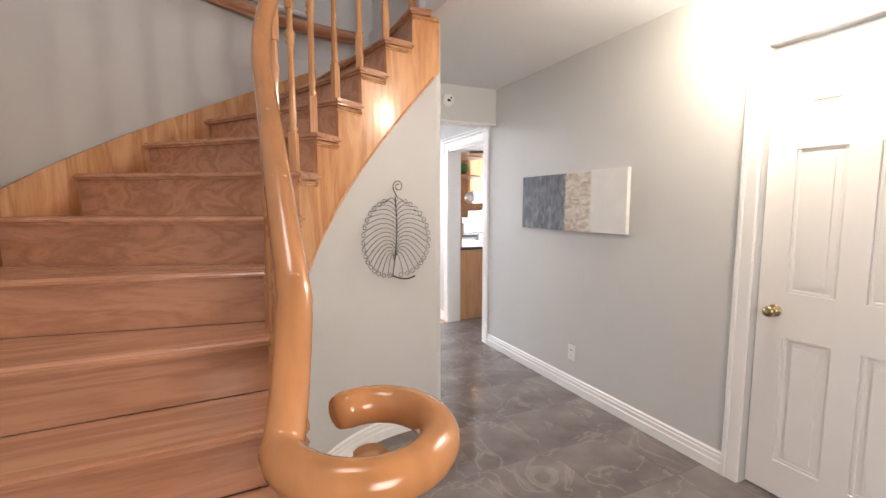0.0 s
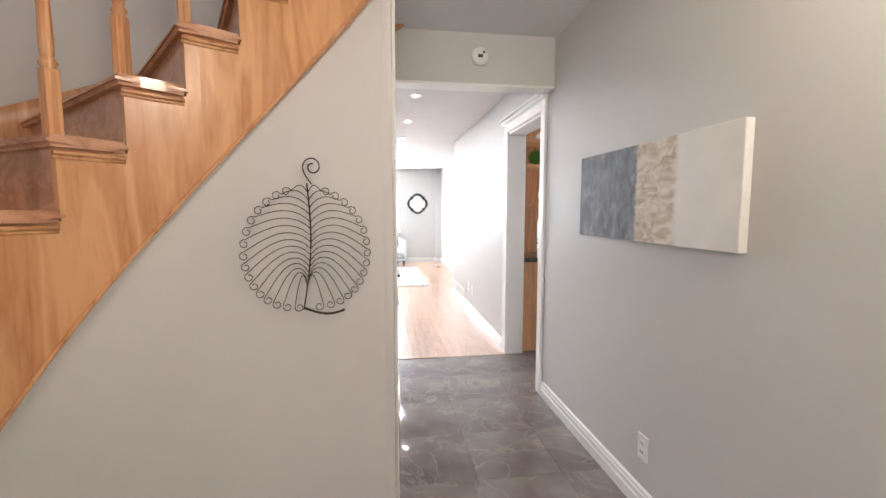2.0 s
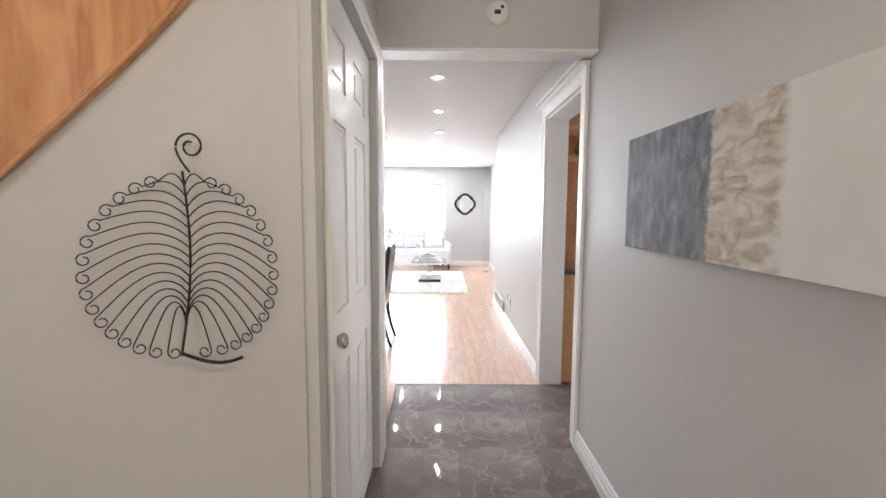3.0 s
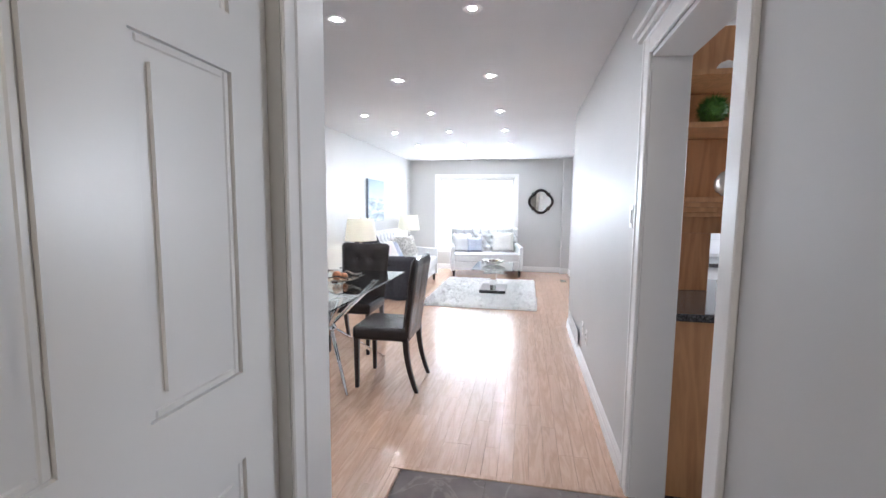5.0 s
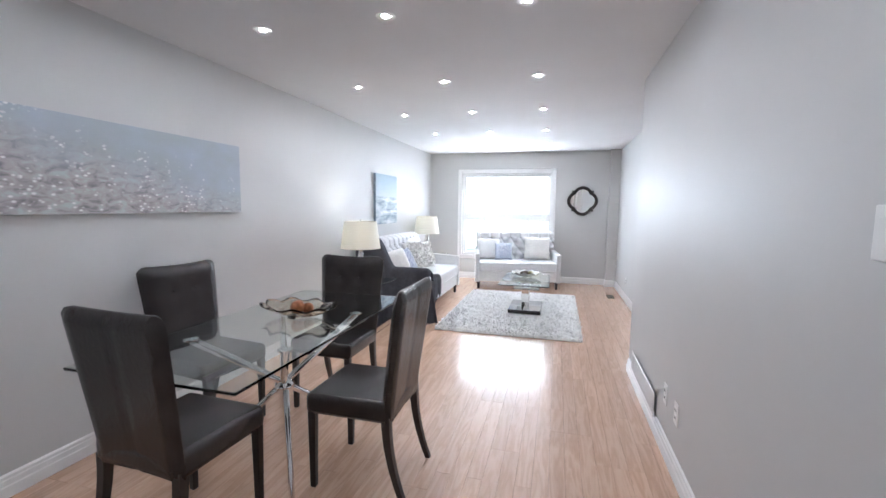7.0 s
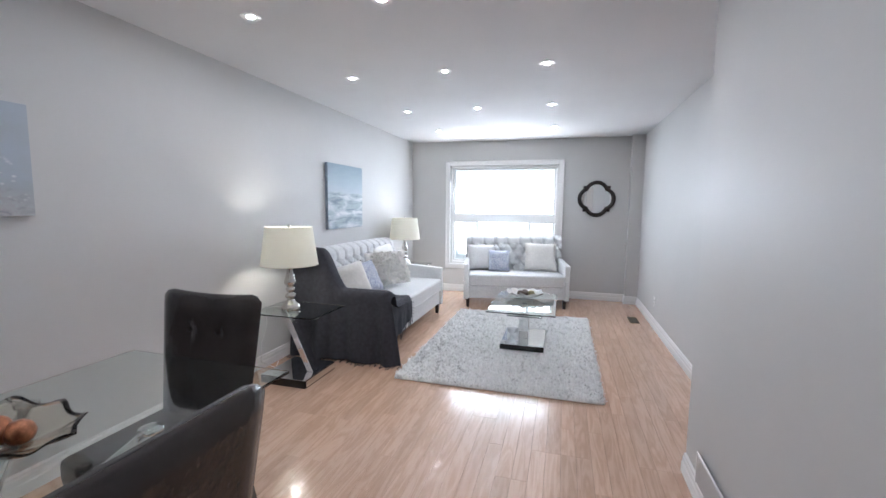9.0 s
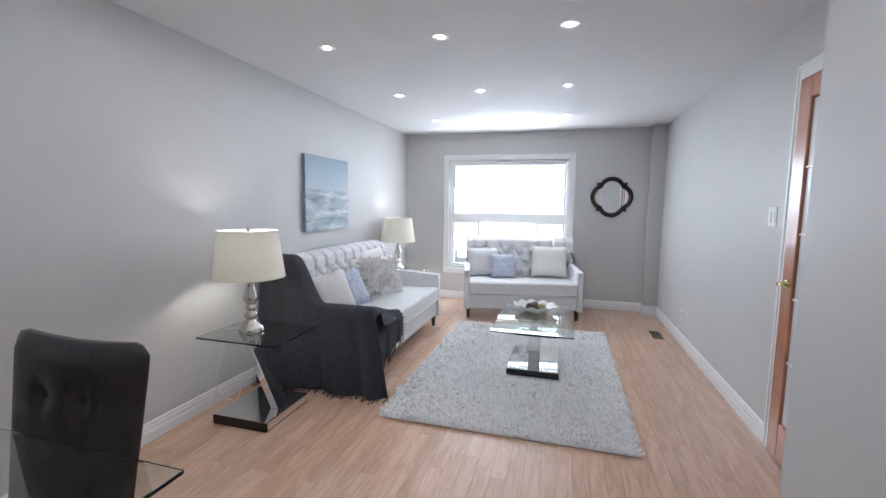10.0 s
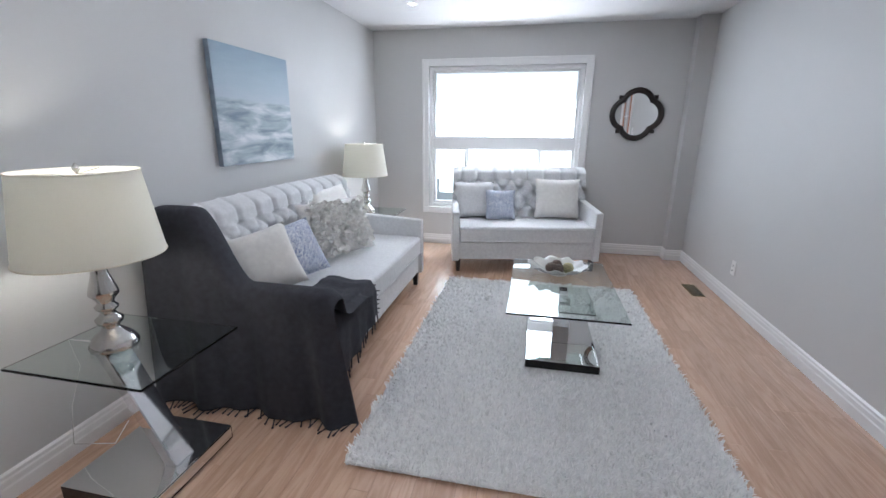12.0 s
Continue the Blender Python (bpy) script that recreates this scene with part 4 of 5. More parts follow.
# dining room
def dining_chair():
    c = thing("dining_chair", "espresso leather parsons chair with a tufted back", "chair", "chairs round the dining table")
    # local: seat faces +y, origin at the middle of the seat's floor print
    bm = bmesh.new()
    add_box(bm, (-0.225, -0.21, 0.385), (0.225, 0.235, 0.49), 0.035, 4)
    for v in bm.verts:
        if v.co.z > 0.47:
            v.co.z += 0.014 * (1 - (v.co.x / 0.23) ** 2) * (1 - (v.co.y / 0.24) ** 2)
    finish("seat", bm, LEATHER, True, c)
    nx, nz_ = 20, 28
    def lean(z):
        s = max(0.0, (z - 0.40) / 0.60)
        return -0.175 - 0.075 * s ** 1.6 - 0.012 * math.sin(s * 3)
    bm = bmesh.new()
    front, rear = [], []
    for i in range(nx + 1):
        fr, rr = [], []
        for j in range(nz_ + 1):
            u, v = i / nx * 2 - 1, j / nz_
            x = u * (0.222 + 0.040 * v)
            z = 0.39 + 0.625 * v + (0.012 * u * u - 0.035 * (max(0, abs(u) - 0.8) / 0.2) ** 2) * v
            round_ = 0.028 * (1 - max(0, abs(u) - 0.82) / 0.18 * 0.9) * (1 - max(0, v - 0.93) / 0.07 * 0.8)
            pad = 0.010 * (1 - u ** 4)
            for bx in (-0.075, 0.075):
                d2 = ((x - bx) / 0.03) ** 2 + ((z - 0.86) / 0.03) ** 2
                pad -= 0.016 * math.exp(-d2)
                pad -= 0.004 * math.exp(-((x - bx) / 0.009) ** 2) * math.exp(-((z - 0.80) / 0.10) ** 2)
            fr.append(bm.verts.new((x, lean(z) + round_ + pad - 0.01 * u * u, z)))
            rr.append(bm.verts.new((x, lean(z) - round_ - 0.01 * u * u + 0.004 * math.exp(-(u / 0.06) ** 2), z)))
        front.append(fr); rear.append(rr)
    for i in range(nx):
        for j in range(nz_):
            bm.faces.new((front[i][j], front[i + 1][j], front[i + 1][j + 1], front[i][j + 1]))
            bm.faces.new((rear[i][j], rear[i][j + 1], rear[i + 1][j + 1], rear[i + 1][j]))
    for j in range(nz_):
        for i in (0, nx):
            bm.faces.new((front[i][j], front[i][j + 1], rear[i][j + 1], rear[i][j]))
    for i in range(nx):
        for j in (0, nz_):
            bm.faces.new((front[i][j], front[i + 1][j], rear[i + 1][j], rear[i][j]))
    finish("backrest", bm, LEATHER, True, c)
    for bx in (-0.075, 0.075):
        b = lathe("button", [(0.001, 0.006), (0.006, 0.005), (0.009, 0.001), (0.009, -0.004)], LEATHER, sides=10, parent=c)
        b.matrix_local = pose(bx, lean(0.86) + 0.028, 0.86, -82)
    for sx in (-1, 1):
        bm = bmesh.new()
        add_box(bm, (-0.02, -0.02, 0), (0.02, 0.02, 0.40), 0.004, 1)
        for v in bm.verts:
            f = 0.72 + 0.28 * v.co.z / 0.40
            v.co.x, v.co.y = v.co.x * f + sx * 0.198, v.co.y * f + 0.205
        finish("leg", bm, DARKWOOD, parent=c)
        bm = bmesh.new()
        n = 8
        rings = []
        for i in range(n + 1):
            z = 0.42 * i / n
            y = -0.185 - 0.085 * (1 - i / n) ** 2
            h = 0.0135 + 0.007 * i / n
            rings.append([bm.verts.new((sx * 0.198 + a * h, y + b * h, z)) for a, b in ((-1, -1), (1, -1), (1, 1), (-1, 1))])
        for A, B in zip(rings, rings[1:]):
            for k in range(4):
                bm.faces.new((A[k], A[(k + 1) % 4], B[(k + 1) % 4], B[k]))
        bm.faces.new(rings[0]); bm.faces.new(rings[-1])
        finish("leg", bm, DARKWOOD, parent=c)
    return c


ch = dining_chair()
ch.matrix_world = pose(0.355, 5.245, 0, 0, 0, -3)
copy_thing(ch, pose(0.345, 6.555, 0, 0, 0, 180))
copy_thing(ch, pose(0.93, 5.84, 0, 0, 0, 90))
copy_thing(ch, pose(-0.22, 6.0, 0, 0, 0, -97))


def dining_table():
    t = thing("dining_table", "rectangular glass dining table on crossed chrome legs", "dining table")
    box("top", (-0.03, 5.06, 0.733), (0.79, 6.74, 0.745), EDGE, 0.004, t).visible_shadow = False
    mx, my = 0.38, 5.90
    for sx in (-1, 1):
        for sy in (-1, 1):
            bm = bmesh.new()
            add_tube(bm, [(mx + sx * 0.33, my + sy * 0.42, 0.0), (mx - sx * 0.27, my - sy * 0.36, 0.715)], [0.014, 0.021], 12)
            finish("leg", bm, CHROME, True, t)
            lathe("pad", [(0.002, 0), (0.035, 0.0), (0.035, 0.012), (0.012, 0.017)], CHROME, (mx + sx * 0.27, my + sy * 0.36, 0.714), 18, t)
    bm = bmesh.new()
    bmesh.ops.create_uvsphere(bm, u_segments=16, v_segments=10, radius=0.055)
    bmesh.ops.translate(bm, vec=(mx, my, 0.37), verts=bm.verts)
    finish("hub", bm, CHROME, True, t)


dining_table()


def bowl_mesh(name, at, rx, ry, h, mat, label, waves=9):
    def f(u, v):
        a = u * math.tau
        r = 0.18 + 0.82 * v
        w = 1 + 0.06 * v * v * math.sin(a * waves)
        return Vector((at[0] + rx * r * w * math.cos(a), at[1] + ry * r * w * math.sin(a), at[2] + 0.004 + h * v ** 1.7 * (1 + 0.16 * math.sin(a * waves + 1))))
    ob = surface(name, f, 54, 9, mat, thick=0.004)
    b = bmesh.new()
    add_lathe(b, [(0.002, 0), (rx * 0.3, 0), (rx * 0.26, 0.007)], at, 20)
    finish("foot", b, mat, True, ob)
    return tagged(ob, label, "bowl")


def ball(name, at, r, mat, label, rough=0.0):
    bm = bmesh.new()
    bmesh.ops.create_icosphere(bm, subdivisions=3, radius=r)
    for v in bm.verts:
        v.co *= 1 + rough * noise.noise(v.co * 90)
        v.co += Vector(at)
    return tagged(finish(name, bm, mat, True), label, "ornament")


AMBER = glass("amber swirled glass", (0.95, 0.88, 0.78), 0.03)
COPPER = material("copper foil ball", (0.45, 0.19, 0.10), 0.3, 0.7, vary=0.4, scale=40, bump=0.4, bump_scale=80)
WICKER = material("woven brown vine", (0.09, 0.065, 0.05), 0.8, vary=0.6, scale=120, bump=0.8, bump_scale=150)
MOSS = material("gold green ball", (0.30, 0.27, 0.14), 0.6, vary=0.4, scale=80, bump=0.5, bump_scale=120)
bowl_mesh("glass_bowl", (0.40, 6.03, 0.746), 0.235, 0.15, 0.065, AMBER, "pale amber glass leaf bowl on the dining table", 9)
ball("decor_ball", (0.39, 6.03, 0.80), 0.042, COPPER, "copper ornament ball in the bowl", 0.1)
ball("decor_ball", (0.44, 6.06, 0.792), 0.034, COPPER, "copper ornament ball in the bowl", 0.1)


# living room
def tufted(u, v, nu, nv, depth=0.055):
    """Relief of diamond tufting at grid place (u, v)."""
    a, b = u * nu, v * nv
    best = 9
    for j in (math.floor(b), math.floor(b) + 1):
        off = 0.5 * (j % 2)
        i = round(a - off) + off
        best = min(best, math.hypot(a - i, (b - j) * 0.9))
    fold = abs(((a - b * 0.5) % 1) - 0.5), abs(((a + b * 0.5) % 1) - 0.5)
    crease = math.exp(-((0.5 - max(fold)) / 0.07) ** 2) * 0.42
    return depth * (1 - math.exp(-(best / 0.30) ** 2)) - depth * crease


def couch(name, width, m, label, nu, depth=0.80):
    """A tufted settee, seat to +y; origin at the middle of its front on the floor."""
    c = thing(name, label, "sofa", m=m)
    w = width / 2
    box("base", (-w + 0.065, -depth + 0.10, 0.13), (w - 0.065, -0.03, 0.30), LINEN, 0.012, c)
    bm = bmesh.new()
    add_box(bm, (-w + 0.068, -depth + 0.16, 0.30), (w - 0.068, -0.005, 0.455), 0.03, 4)
    for v in bm.verts:
        if v.co.z > 0.43:
            v.co.z += 0.018 * (1 - (v.co.x / w) ** 4)
    finish("seat_cushion", bm, LINEN, True, c)
    bm = bmesh.new()
    for z in (0.318, 0.438):
        add_tube(bm, [(-w + 0.09, -0.006, z), (w - 0.09, -0.006, z)], 0.005, 6)
    finish("piping", bm, LINEN, True, c)
    for s in (-1, 1):
        bm = bmesh.new()
        add_box(bm, (-0.035, -depth + 0.06, 0.12), (0.035, 0.0, 0.605), 0.014, 3)
        bmesh.ops.translate(bm, vec=(s * (w - 0.035), 0, 0), verts=bm.verts)
        for v in bm.verts:
            if v.co.z > 0.4 and v.co.y < -depth * 0.6:
                v.co.z += 0.05
        finish("arm", bm, LINEN, True, c)
        bm = bmesh.new()
        for i in range(22):
            add_box(bm, (s * (w - 0.006) - 0.004, -0.002, 0.15 + i * 0.02), (s * (w - 0.006) + 0.004, 0.003, 0.158 + i * 0.02), 0.002, 1)
        finish("nailheads", bm, SILVER, parent=c)
    rows_ = 3.0
    def back(u, v):
        x = (u * 2 - 1) * (w - 0.012)
        z = 0.42 + 0.57 * v + 0.012 * math.sin(math.pi * u)
        rel = tufted(u, max(0, v - 0.12) / 0.62 if v < 0.74 else 1.0, nu, rows_) if v < 0.74 else 0.034 - 0.030 * math.exp(-((((u * nu) % 1) - 0.5) / 0.09) ** 2)
        y = -depth + 0.225 - 0.07 * v + rel
        if v > 0.86:
            t = (v - 0.86) / 0.14
            y -= 0.10 * t ** 1.8
            z -= 0.012 * t ** 2
        return Vector((x, y, z))
    surface("tufted_back", back, int(nu * 16), 60, LINEN, c)
    bm = bmesh.new()
    add_box(bm, (-w + 0.012, -depth, 0.12), (w - 0.012, -depth + 0.10, 0.965), 0.02, 3)
    finish("back_shell", bm, LINEN, True, c)
    bm = bmesh.new()
    for j in range(4):
        for i in range(int(nu) + 1):
            u = (i + 0.5 * (j % 2)) / nu
            if 0.02 < u < 0.98:
                v = 0.12 + j / rows_ * 0.62
                p = back(u, min(v, 0.739))
                t = bmesh.new()
                bmesh.ops.create_uvsphere(t, u_segments=8, v_segments=5, radius=0.011)
                bmesh.ops.translate(t, vec=p + Vector((0, 0.004, 0)), verts=t.verts)
                join(bm, t)
    finish("buttons", bm, LINEN, True, c)
    for sx in (-1, 1):
        for y in (-0.06, -depth + 0.07):
            bm = bmesh.new()
            add_box(bm, (-0.024, -0.024, 0), (0.024, 0.024, 0.132), 0.003, 1)
            for v in bm.verts:
                f = 0.75 + 0.25 * v.co.z / 0.13
                v.co.x, v.co.y = v.co.x * f + sx * (w - 0.06), v.co.y * f + y
            finish("foot", bm, DARKWOOD, parent=c)
    return c


couch("sofa", 1.93, pose(0.325, 9.685, 0, 0, 0, -90), "pale grey tufted linen sofa against the wall", 11.0, 0.90)
couch("loveseat", 1.45, pose(1.235, 11.145, 0, 0, 0, 180 + 11.5), "pale grey tufted linen loveseat before the window", 8.0, 0.80)


def pillow(name, m, w, h, d, mat, label, ruffle=False):
    """A stuffed cushion standing on its lower edge, face to +y."""
    bm = bmesh.new()
    n = 18
    for s in (-1, 1):
        g = []
        for i in range(n + 1):
            row = []
            for j in range(n + 1):
                u, v = i / n * 2 - 1, j / n * 2 - 1
                pinch = 1 - 0.07 * (u * u * (1 - abs(v) ** 3) * 0 + (1 - u * u) * abs(v) ** 3 + (1 - v * v) * abs(u) ** 3) * 0.9
                fat = (max(0, 1 - u ** 4) * max(0, 1 - v ** 4)) ** 0.55
                x, z = u * w / 2 * pinch, h / 2 + v * h / 2 * pinch
                y = s * d / 2 * fat
                if ruffle:
                    y += s * 0.016 * fat * math.sin(17 * u + 4 * math.sin(9 * v)) * math.cos(15 * v + 3 * math.sin(8 * u))
                else:
                    y += s * 0.005 * noise.noise(Vector((u * 2.2, v * 2.2, s * 3 + w * 9)))
                row.append(bm.verts.new((x, y, z)))
            g.append(row)
        for i in range(n):
            for j in range(n):
                bm.faces.new((g[i][j], g[i + 1][j], g[i + 1][j + 1], g[i][j + 1]))
    bmesh.ops.remove_doubles(bm, verts=bm.verts, dist=1e-4)
    ob = tagged(finish(name, bm, mat, True), label, "cushion", "sofa cushions")
    if ruffle:
        rb = bmesh.new()
        rr = random.Random(3)
        for i in range(190):
            u, v = rr.uniform(-0.88, 0.88), rr.uniform(-0.88, 0.88)
            fat = ((1 - u ** 4) * (1 - v ** 4)) ** 0.55
            a0 = rr.uniform(0, 6.28)
            r = rr.uniform(0.022, 0.034)
            k = 7
            ring = []
            for q in range(k + 1):
                a = a0 + q / k * 4.4
                base = Vector((u * w / 2 + math.cos(a) * r * 0.4, d / 2 * fat + 0.002, h / 2 + v * h / 2 + math.sin(a) * r * 0.4))
                top = base + Vector((math.cos(a) * r * 0.6, 0.022 + 0.006 * math.sin(q * 2.4), math.sin(a) * r * 0.6))
                ring.append((rb.verts.new(base), rb.verts.new(top)))
            for A, B in zip(ring, ring[1:]):
                rb.faces.new((A[0], B[0], B[1], A[1]))
        finish("ruffles", rb, mat, True, ob)
    ob.matrix_world = m
    return ob


def leafprint(nt, v, x, z):
    n1 = nz(nt, v, 16, (1, 1, 1), 4, 2.5)
    return ramp(nt, mth(nt, "PINGPONG", mth(nt, "MULTIPLY", n1, 7.0), 1.0), [(0.30, (0.66, 0.68, 0.72)), (0.5, (0.08, 0.13, 0.30)), (0.78, (0.56, 0.60, 0.68))])


BLUEPRINT = painted("blue leaf print", leafprint)
BLUEPRINT.node_tree.nodes["Principled BSDF"].inputs["Roughness"].default_value = 0.9
pillow("cushion", pose(-0.10, 9.03, 0.490, 26, 11, -128), 0.39, 0.37, 0.19, IVORY, "ivory cotton cushion on the sofa")
pillow("cushion", pose(-0.09, 9.31, 0.480, 30, 8, -118), 0.40, 0.36, 0.15, BLUEPRINT, "blue leaf print cushion on the sofa")
pillow("cushion", pose(-0.06, 9.86, 0.48, 24, 0, -116), 0.58, 0.42, 0.13, SATIN, "ivory ruffled satin cushion on the sofa", True)
pillow("cushion", pose(-0.27, 10.22, 0.475, 16, 0, -100), 0.48, 0.46, 0.13, IVORY, "ivory cushion leaning on the sofa back")
LS = pose(1.235, 11.145, 0, 0, 0, 180 + 11.5)
pillow("cushion", LS @ pose(0.47, -0.44, 0.47, 16, 0, 8), 0.42, 0.38, 0.13, LINEN, "pale grey cushion on the loveseat")
pillow("cushion", LS @ pose(0.22, -0.34, 0.47, 16, 0, 2), 0.31, 0.31, 0.11, BLUEPRINT, "blue leaf print cushion on the loveseat")
pillow("cushion", LS @ pose(-0.38, -0.42, 0.47, 16, 0, -6), 0.46, 0.42, 0.14, IVORY, "ivory cushion on the loveseat")


def blanket():
    """A dark throw over the sofa's near arm and back corner, hanging to the floor."""
    def top(x):
        t = min(1, max(0, (x + 0.31) / 0.25))
        t = t * t * (3 - 2 * t)
        return 1.0 * (1 - t) + 0.64 * t
    def f(u, v):
        x = -0.56 + 0.965 * u
        zt = top(x) - 0.03 * math.exp(-((x + 0.56) / 0.05) ** 2) - 0.05 * max(0, (u - 0.93) / 0.07) ** 2
        fold = math.sin(u * 23 + 1.5 * math.sin(u * 7)) * 0.6 + math.sin(u * 41 + 2) * 0.3
        if v < 0.62:          # outside, from the floor up
            t = v / 0.62
            z = 0.012 + (zt - 0.012) * t
            y = 8.70 - 0.042 * (1 - t) ** 0.8 * fold - 0.055 * (1 - t) - 0.012
            x2 = x + 0.16 * (1 - t) * max(-0.1, u - 0.35)
            if t > 0.9:
                k = (t - 0.9) / 0.1
                y += 0.02 * k * k
            return Vector((x2, y, z))
        t = (v - 0.62) / 0.38   # over the arm, down to the seat
        lie = 0.49 + 0.012 * fold if x > -0.33 else 0.62
        if t < 0.3:
            k = t / 0.3
            return Vector((x, 8.708 + 0.105 * k, zt + 0.014 * math.sin(math.pi * k)))
        k = (t - 0.3) / 0.7
        drop = min(1, k / 0.45)
        drop = drop * drop * (3 - 2 * drop)
        return Vector((x, 8.813 + 0.03 * drop + 0.27 * max(0, k - 0.3) / 0.7 + 0.02 * math.sin(u * 9) * k, zt + (lie - zt) * drop))
    ob = tagged(surface("throw_blanket", f, 96, 80, THROW, thick=0.006), "charcoal woven throw with tasselled fringe over the sofa arm", "blanket")
    def tail(u, v):           # the end that lies on the seat and falls over its front
        y = 8.80 + 0.52 * u
        w = math.sin(u * 17) * 0.5 + math.sin(u * 31 + 1) * 0.3
        if v < 0.4:
            return Vector((0.05 + 0.29 * v / 0.4, y + 0.03 * (1 - v / 0.4), 0.492 + 0.007 * w + 0.006 * math.sin(v * 20)))
        t = (v - 0.4) / 0.6
        fall = 0.34 - 0.14 * u
        return Vector((0.34 + 0.028 * min(1, t * 5) + 0.016 * w * t, y - 0.05 * t * (1 - u) + 0.02 * t, 0.492 - 0.012 * min(1, t * 5) - fall * t))
    surface("throw_tail", tail, 40, 30, THROW, ob, thick=0.006)
    bm = bmesh.new()
    rr = random.Random(8)
    for i in range(34):
        u = i / 33
        p = f(u, 0.0)
        q = p + Vector((rr.uniform(-0.03, 0.03), -0.045 + rr.uniform(-0.02, 0.015), -0.004))
        add_tube(bm, [p + Vector((0, 0, 0.004)), p.lerp(q, 0.5) + Vector((0, 0, 0.002)), q], [0.004, 0.003, 0.005], 5)
    for i in range(16):
        p = tail(i / 15, 1.0)
        add_tube(bm, [p, p + Vector((rr.uniform(-0.006, 0.01), rr.uniform(-0.01, 0.01), -0.06))], [0.004, 0.004], 5)
    for i in range(12):
        p = tail(1.0, i / 11)
        add_tube(bm, [p, p + Vector((rr.uniform(0, 0.01), 0.035, -0.012))], [0.004, 0.004], 5)
    tagged(finish("fringe", bm, THROW, True, ob), kind="stuff")


blanket()


def table_lamp(name, at, label):
    t = thing(name, label, "table lamp", "table lamps", pose(*at))
    lathe("stem", [(0.002, 0), (0.078, 0), (0.082, 0.012), (0.075, 0.03), (0.06, 0.05), (0.032, 0.075), (0.026, 0.085), (0.042, 0.10), (0.046, 0.115), (0.030, 0.13), (0.022, 0.145), (0.036, 0.155), (0.038, 0.165), (0.026, 0.178), (0.030, 0.19), (0.048, 0.215), (0.046, 0.23), (0.028, 0.29), (0.021, 0.335), (0.026, 0.345), (0.028, 0.355), (0.012, 0.365), (0.012, 0.43)], SILVER, parent=t, sides=20)
    bm = bmesh.new()
    z0, z1, r0, r1 = 0.365, 0.665, 0.222, 0.182
    add_lathe(bm, [(r0, z0), (r1, z1)], sides=48, cap=False)
    add_lathe(bm, [(r0 - 0.003, z0), (r1 - 0.003, z1)], sides=48, cap=False)
    finish("shade", bm, SHADECLOTH, True, t)
    for r, z in ((r0, z0), (r1, z1)):
        tube("shade_ring", [(r * math.cos(a * math.tau / 40), r * math.sin(a * math.tau / 40), z) for a in range(40)], 0.003, SHADE, 6, t, True)
    for a in range(3):
        tube("spoke", [(0, 0, z1 - 0.01), (r1 * math.cos(a * 2.094), r1 * math.sin(a * 2.094), z1 - 0.004)], 0.002, SHADE, 5, t)
    lathe("finial", [(0.003, 0.645), (0.005, 0.66), (0.012, 0.668), (0.012, 0.676), (0.006, 0.685), (0.002, 0.692)], SILVER, parent=t, sides=12)
    bulb = lathe("bulb", [(0.002, 0.43), (0.012, 0.43), (0.014, 0.46), (0.028, 0.50), (0.030, 0.52), (0.020, 0.545), (0.003, 0.552)], LAMPBULB, parent=t, sides=14)
    return t


SHADECLOTH = bpy.data.materials.new("translucent cream shade")
SHADECLOTH.use_nodes = True
_n = SHADECLOTH.node_tree
_d, _t, _m = _n.nodes.new("ShaderNodeBsdfDiffuse"), _n.nodes.new("ShaderNodeBsdfTranslucent"), _n.nodes.new("ShaderNodeMixShader")
_w = _n.nodes.new("ShaderNodeTexNoise")
_w.inputs["Scale"].default_value = 160
_r = ramp(_n, _w.outputs[0], [(0.3, (0.84, 0.83, 0.77)), (0.7, (0.89, 0.88, 0.82))])
_n.links.new(_r, _d.inputs[0]); _n.links.new(_r, _t.inputs[0])
_m.inputs[0].default_value = 0.45
_n.links.new(_d.outputs[0], _m.inputs[1]); _n.links.new(_t.outputs[0], _m.inputs[2])
_n.links.new(_m.outputs[0], _n.nodes["Material Output"].inputs[0])
LAMPBULB = glow("warm bulb", (1.0, 0.92, 0.78), 310)


def end_table(name, at, label):
    """A square glass top on one slanting mirrored leg and a mirrored plinth."""
    t = thing(name, label, "end table", "end tables", pose(*at))
    box("plinth", (-0.20, -0.22, 0.0), (0.20, 0.22, 0.062), BLACKGLOSS, 0.003, t, 1)
    box("mirror_top", (-0.199, -0.219, 0.0625), (0.199, 0.219, 0.066), MIRROR, 0.001, t, 1)
    box("mirror_side", (0.2005, -0.21, 0.012), (0.203, 0.21, 0.06), MIRROR, 0, t)
    bm = bmesh.new()
    sec = [(-0.028, -0.05), (0.028, -0.05), (0.028, 0.05), (-0.028, 0.05)]
    A = [bm.verts.new((0.13 + a, 0.0 + b, 0.066)) for a, b in sec]
    B = [bm.verts.new((-0.10 + a, 0.0 + b, 0.55)) for a, b in sec]
    for k in range(4):
        bm.faces.new((A[k], A[(k + 1) % 4], B[(k + 1) % 4], B[k]))
    bm.faces.new(A); bm.faces.new(B)
    bmesh.ops.bevel(bm, geom=bm.edges[:], offset=0.004, segments=1, affect="EDGES")
    finish("leg", bm, CHROME, parent=t)
    box("top", (-0.29, -0.235, 0.551), (0.29, 0.235, 0.561), EDGE, 0.003, t).visible_shadow = False
    return t


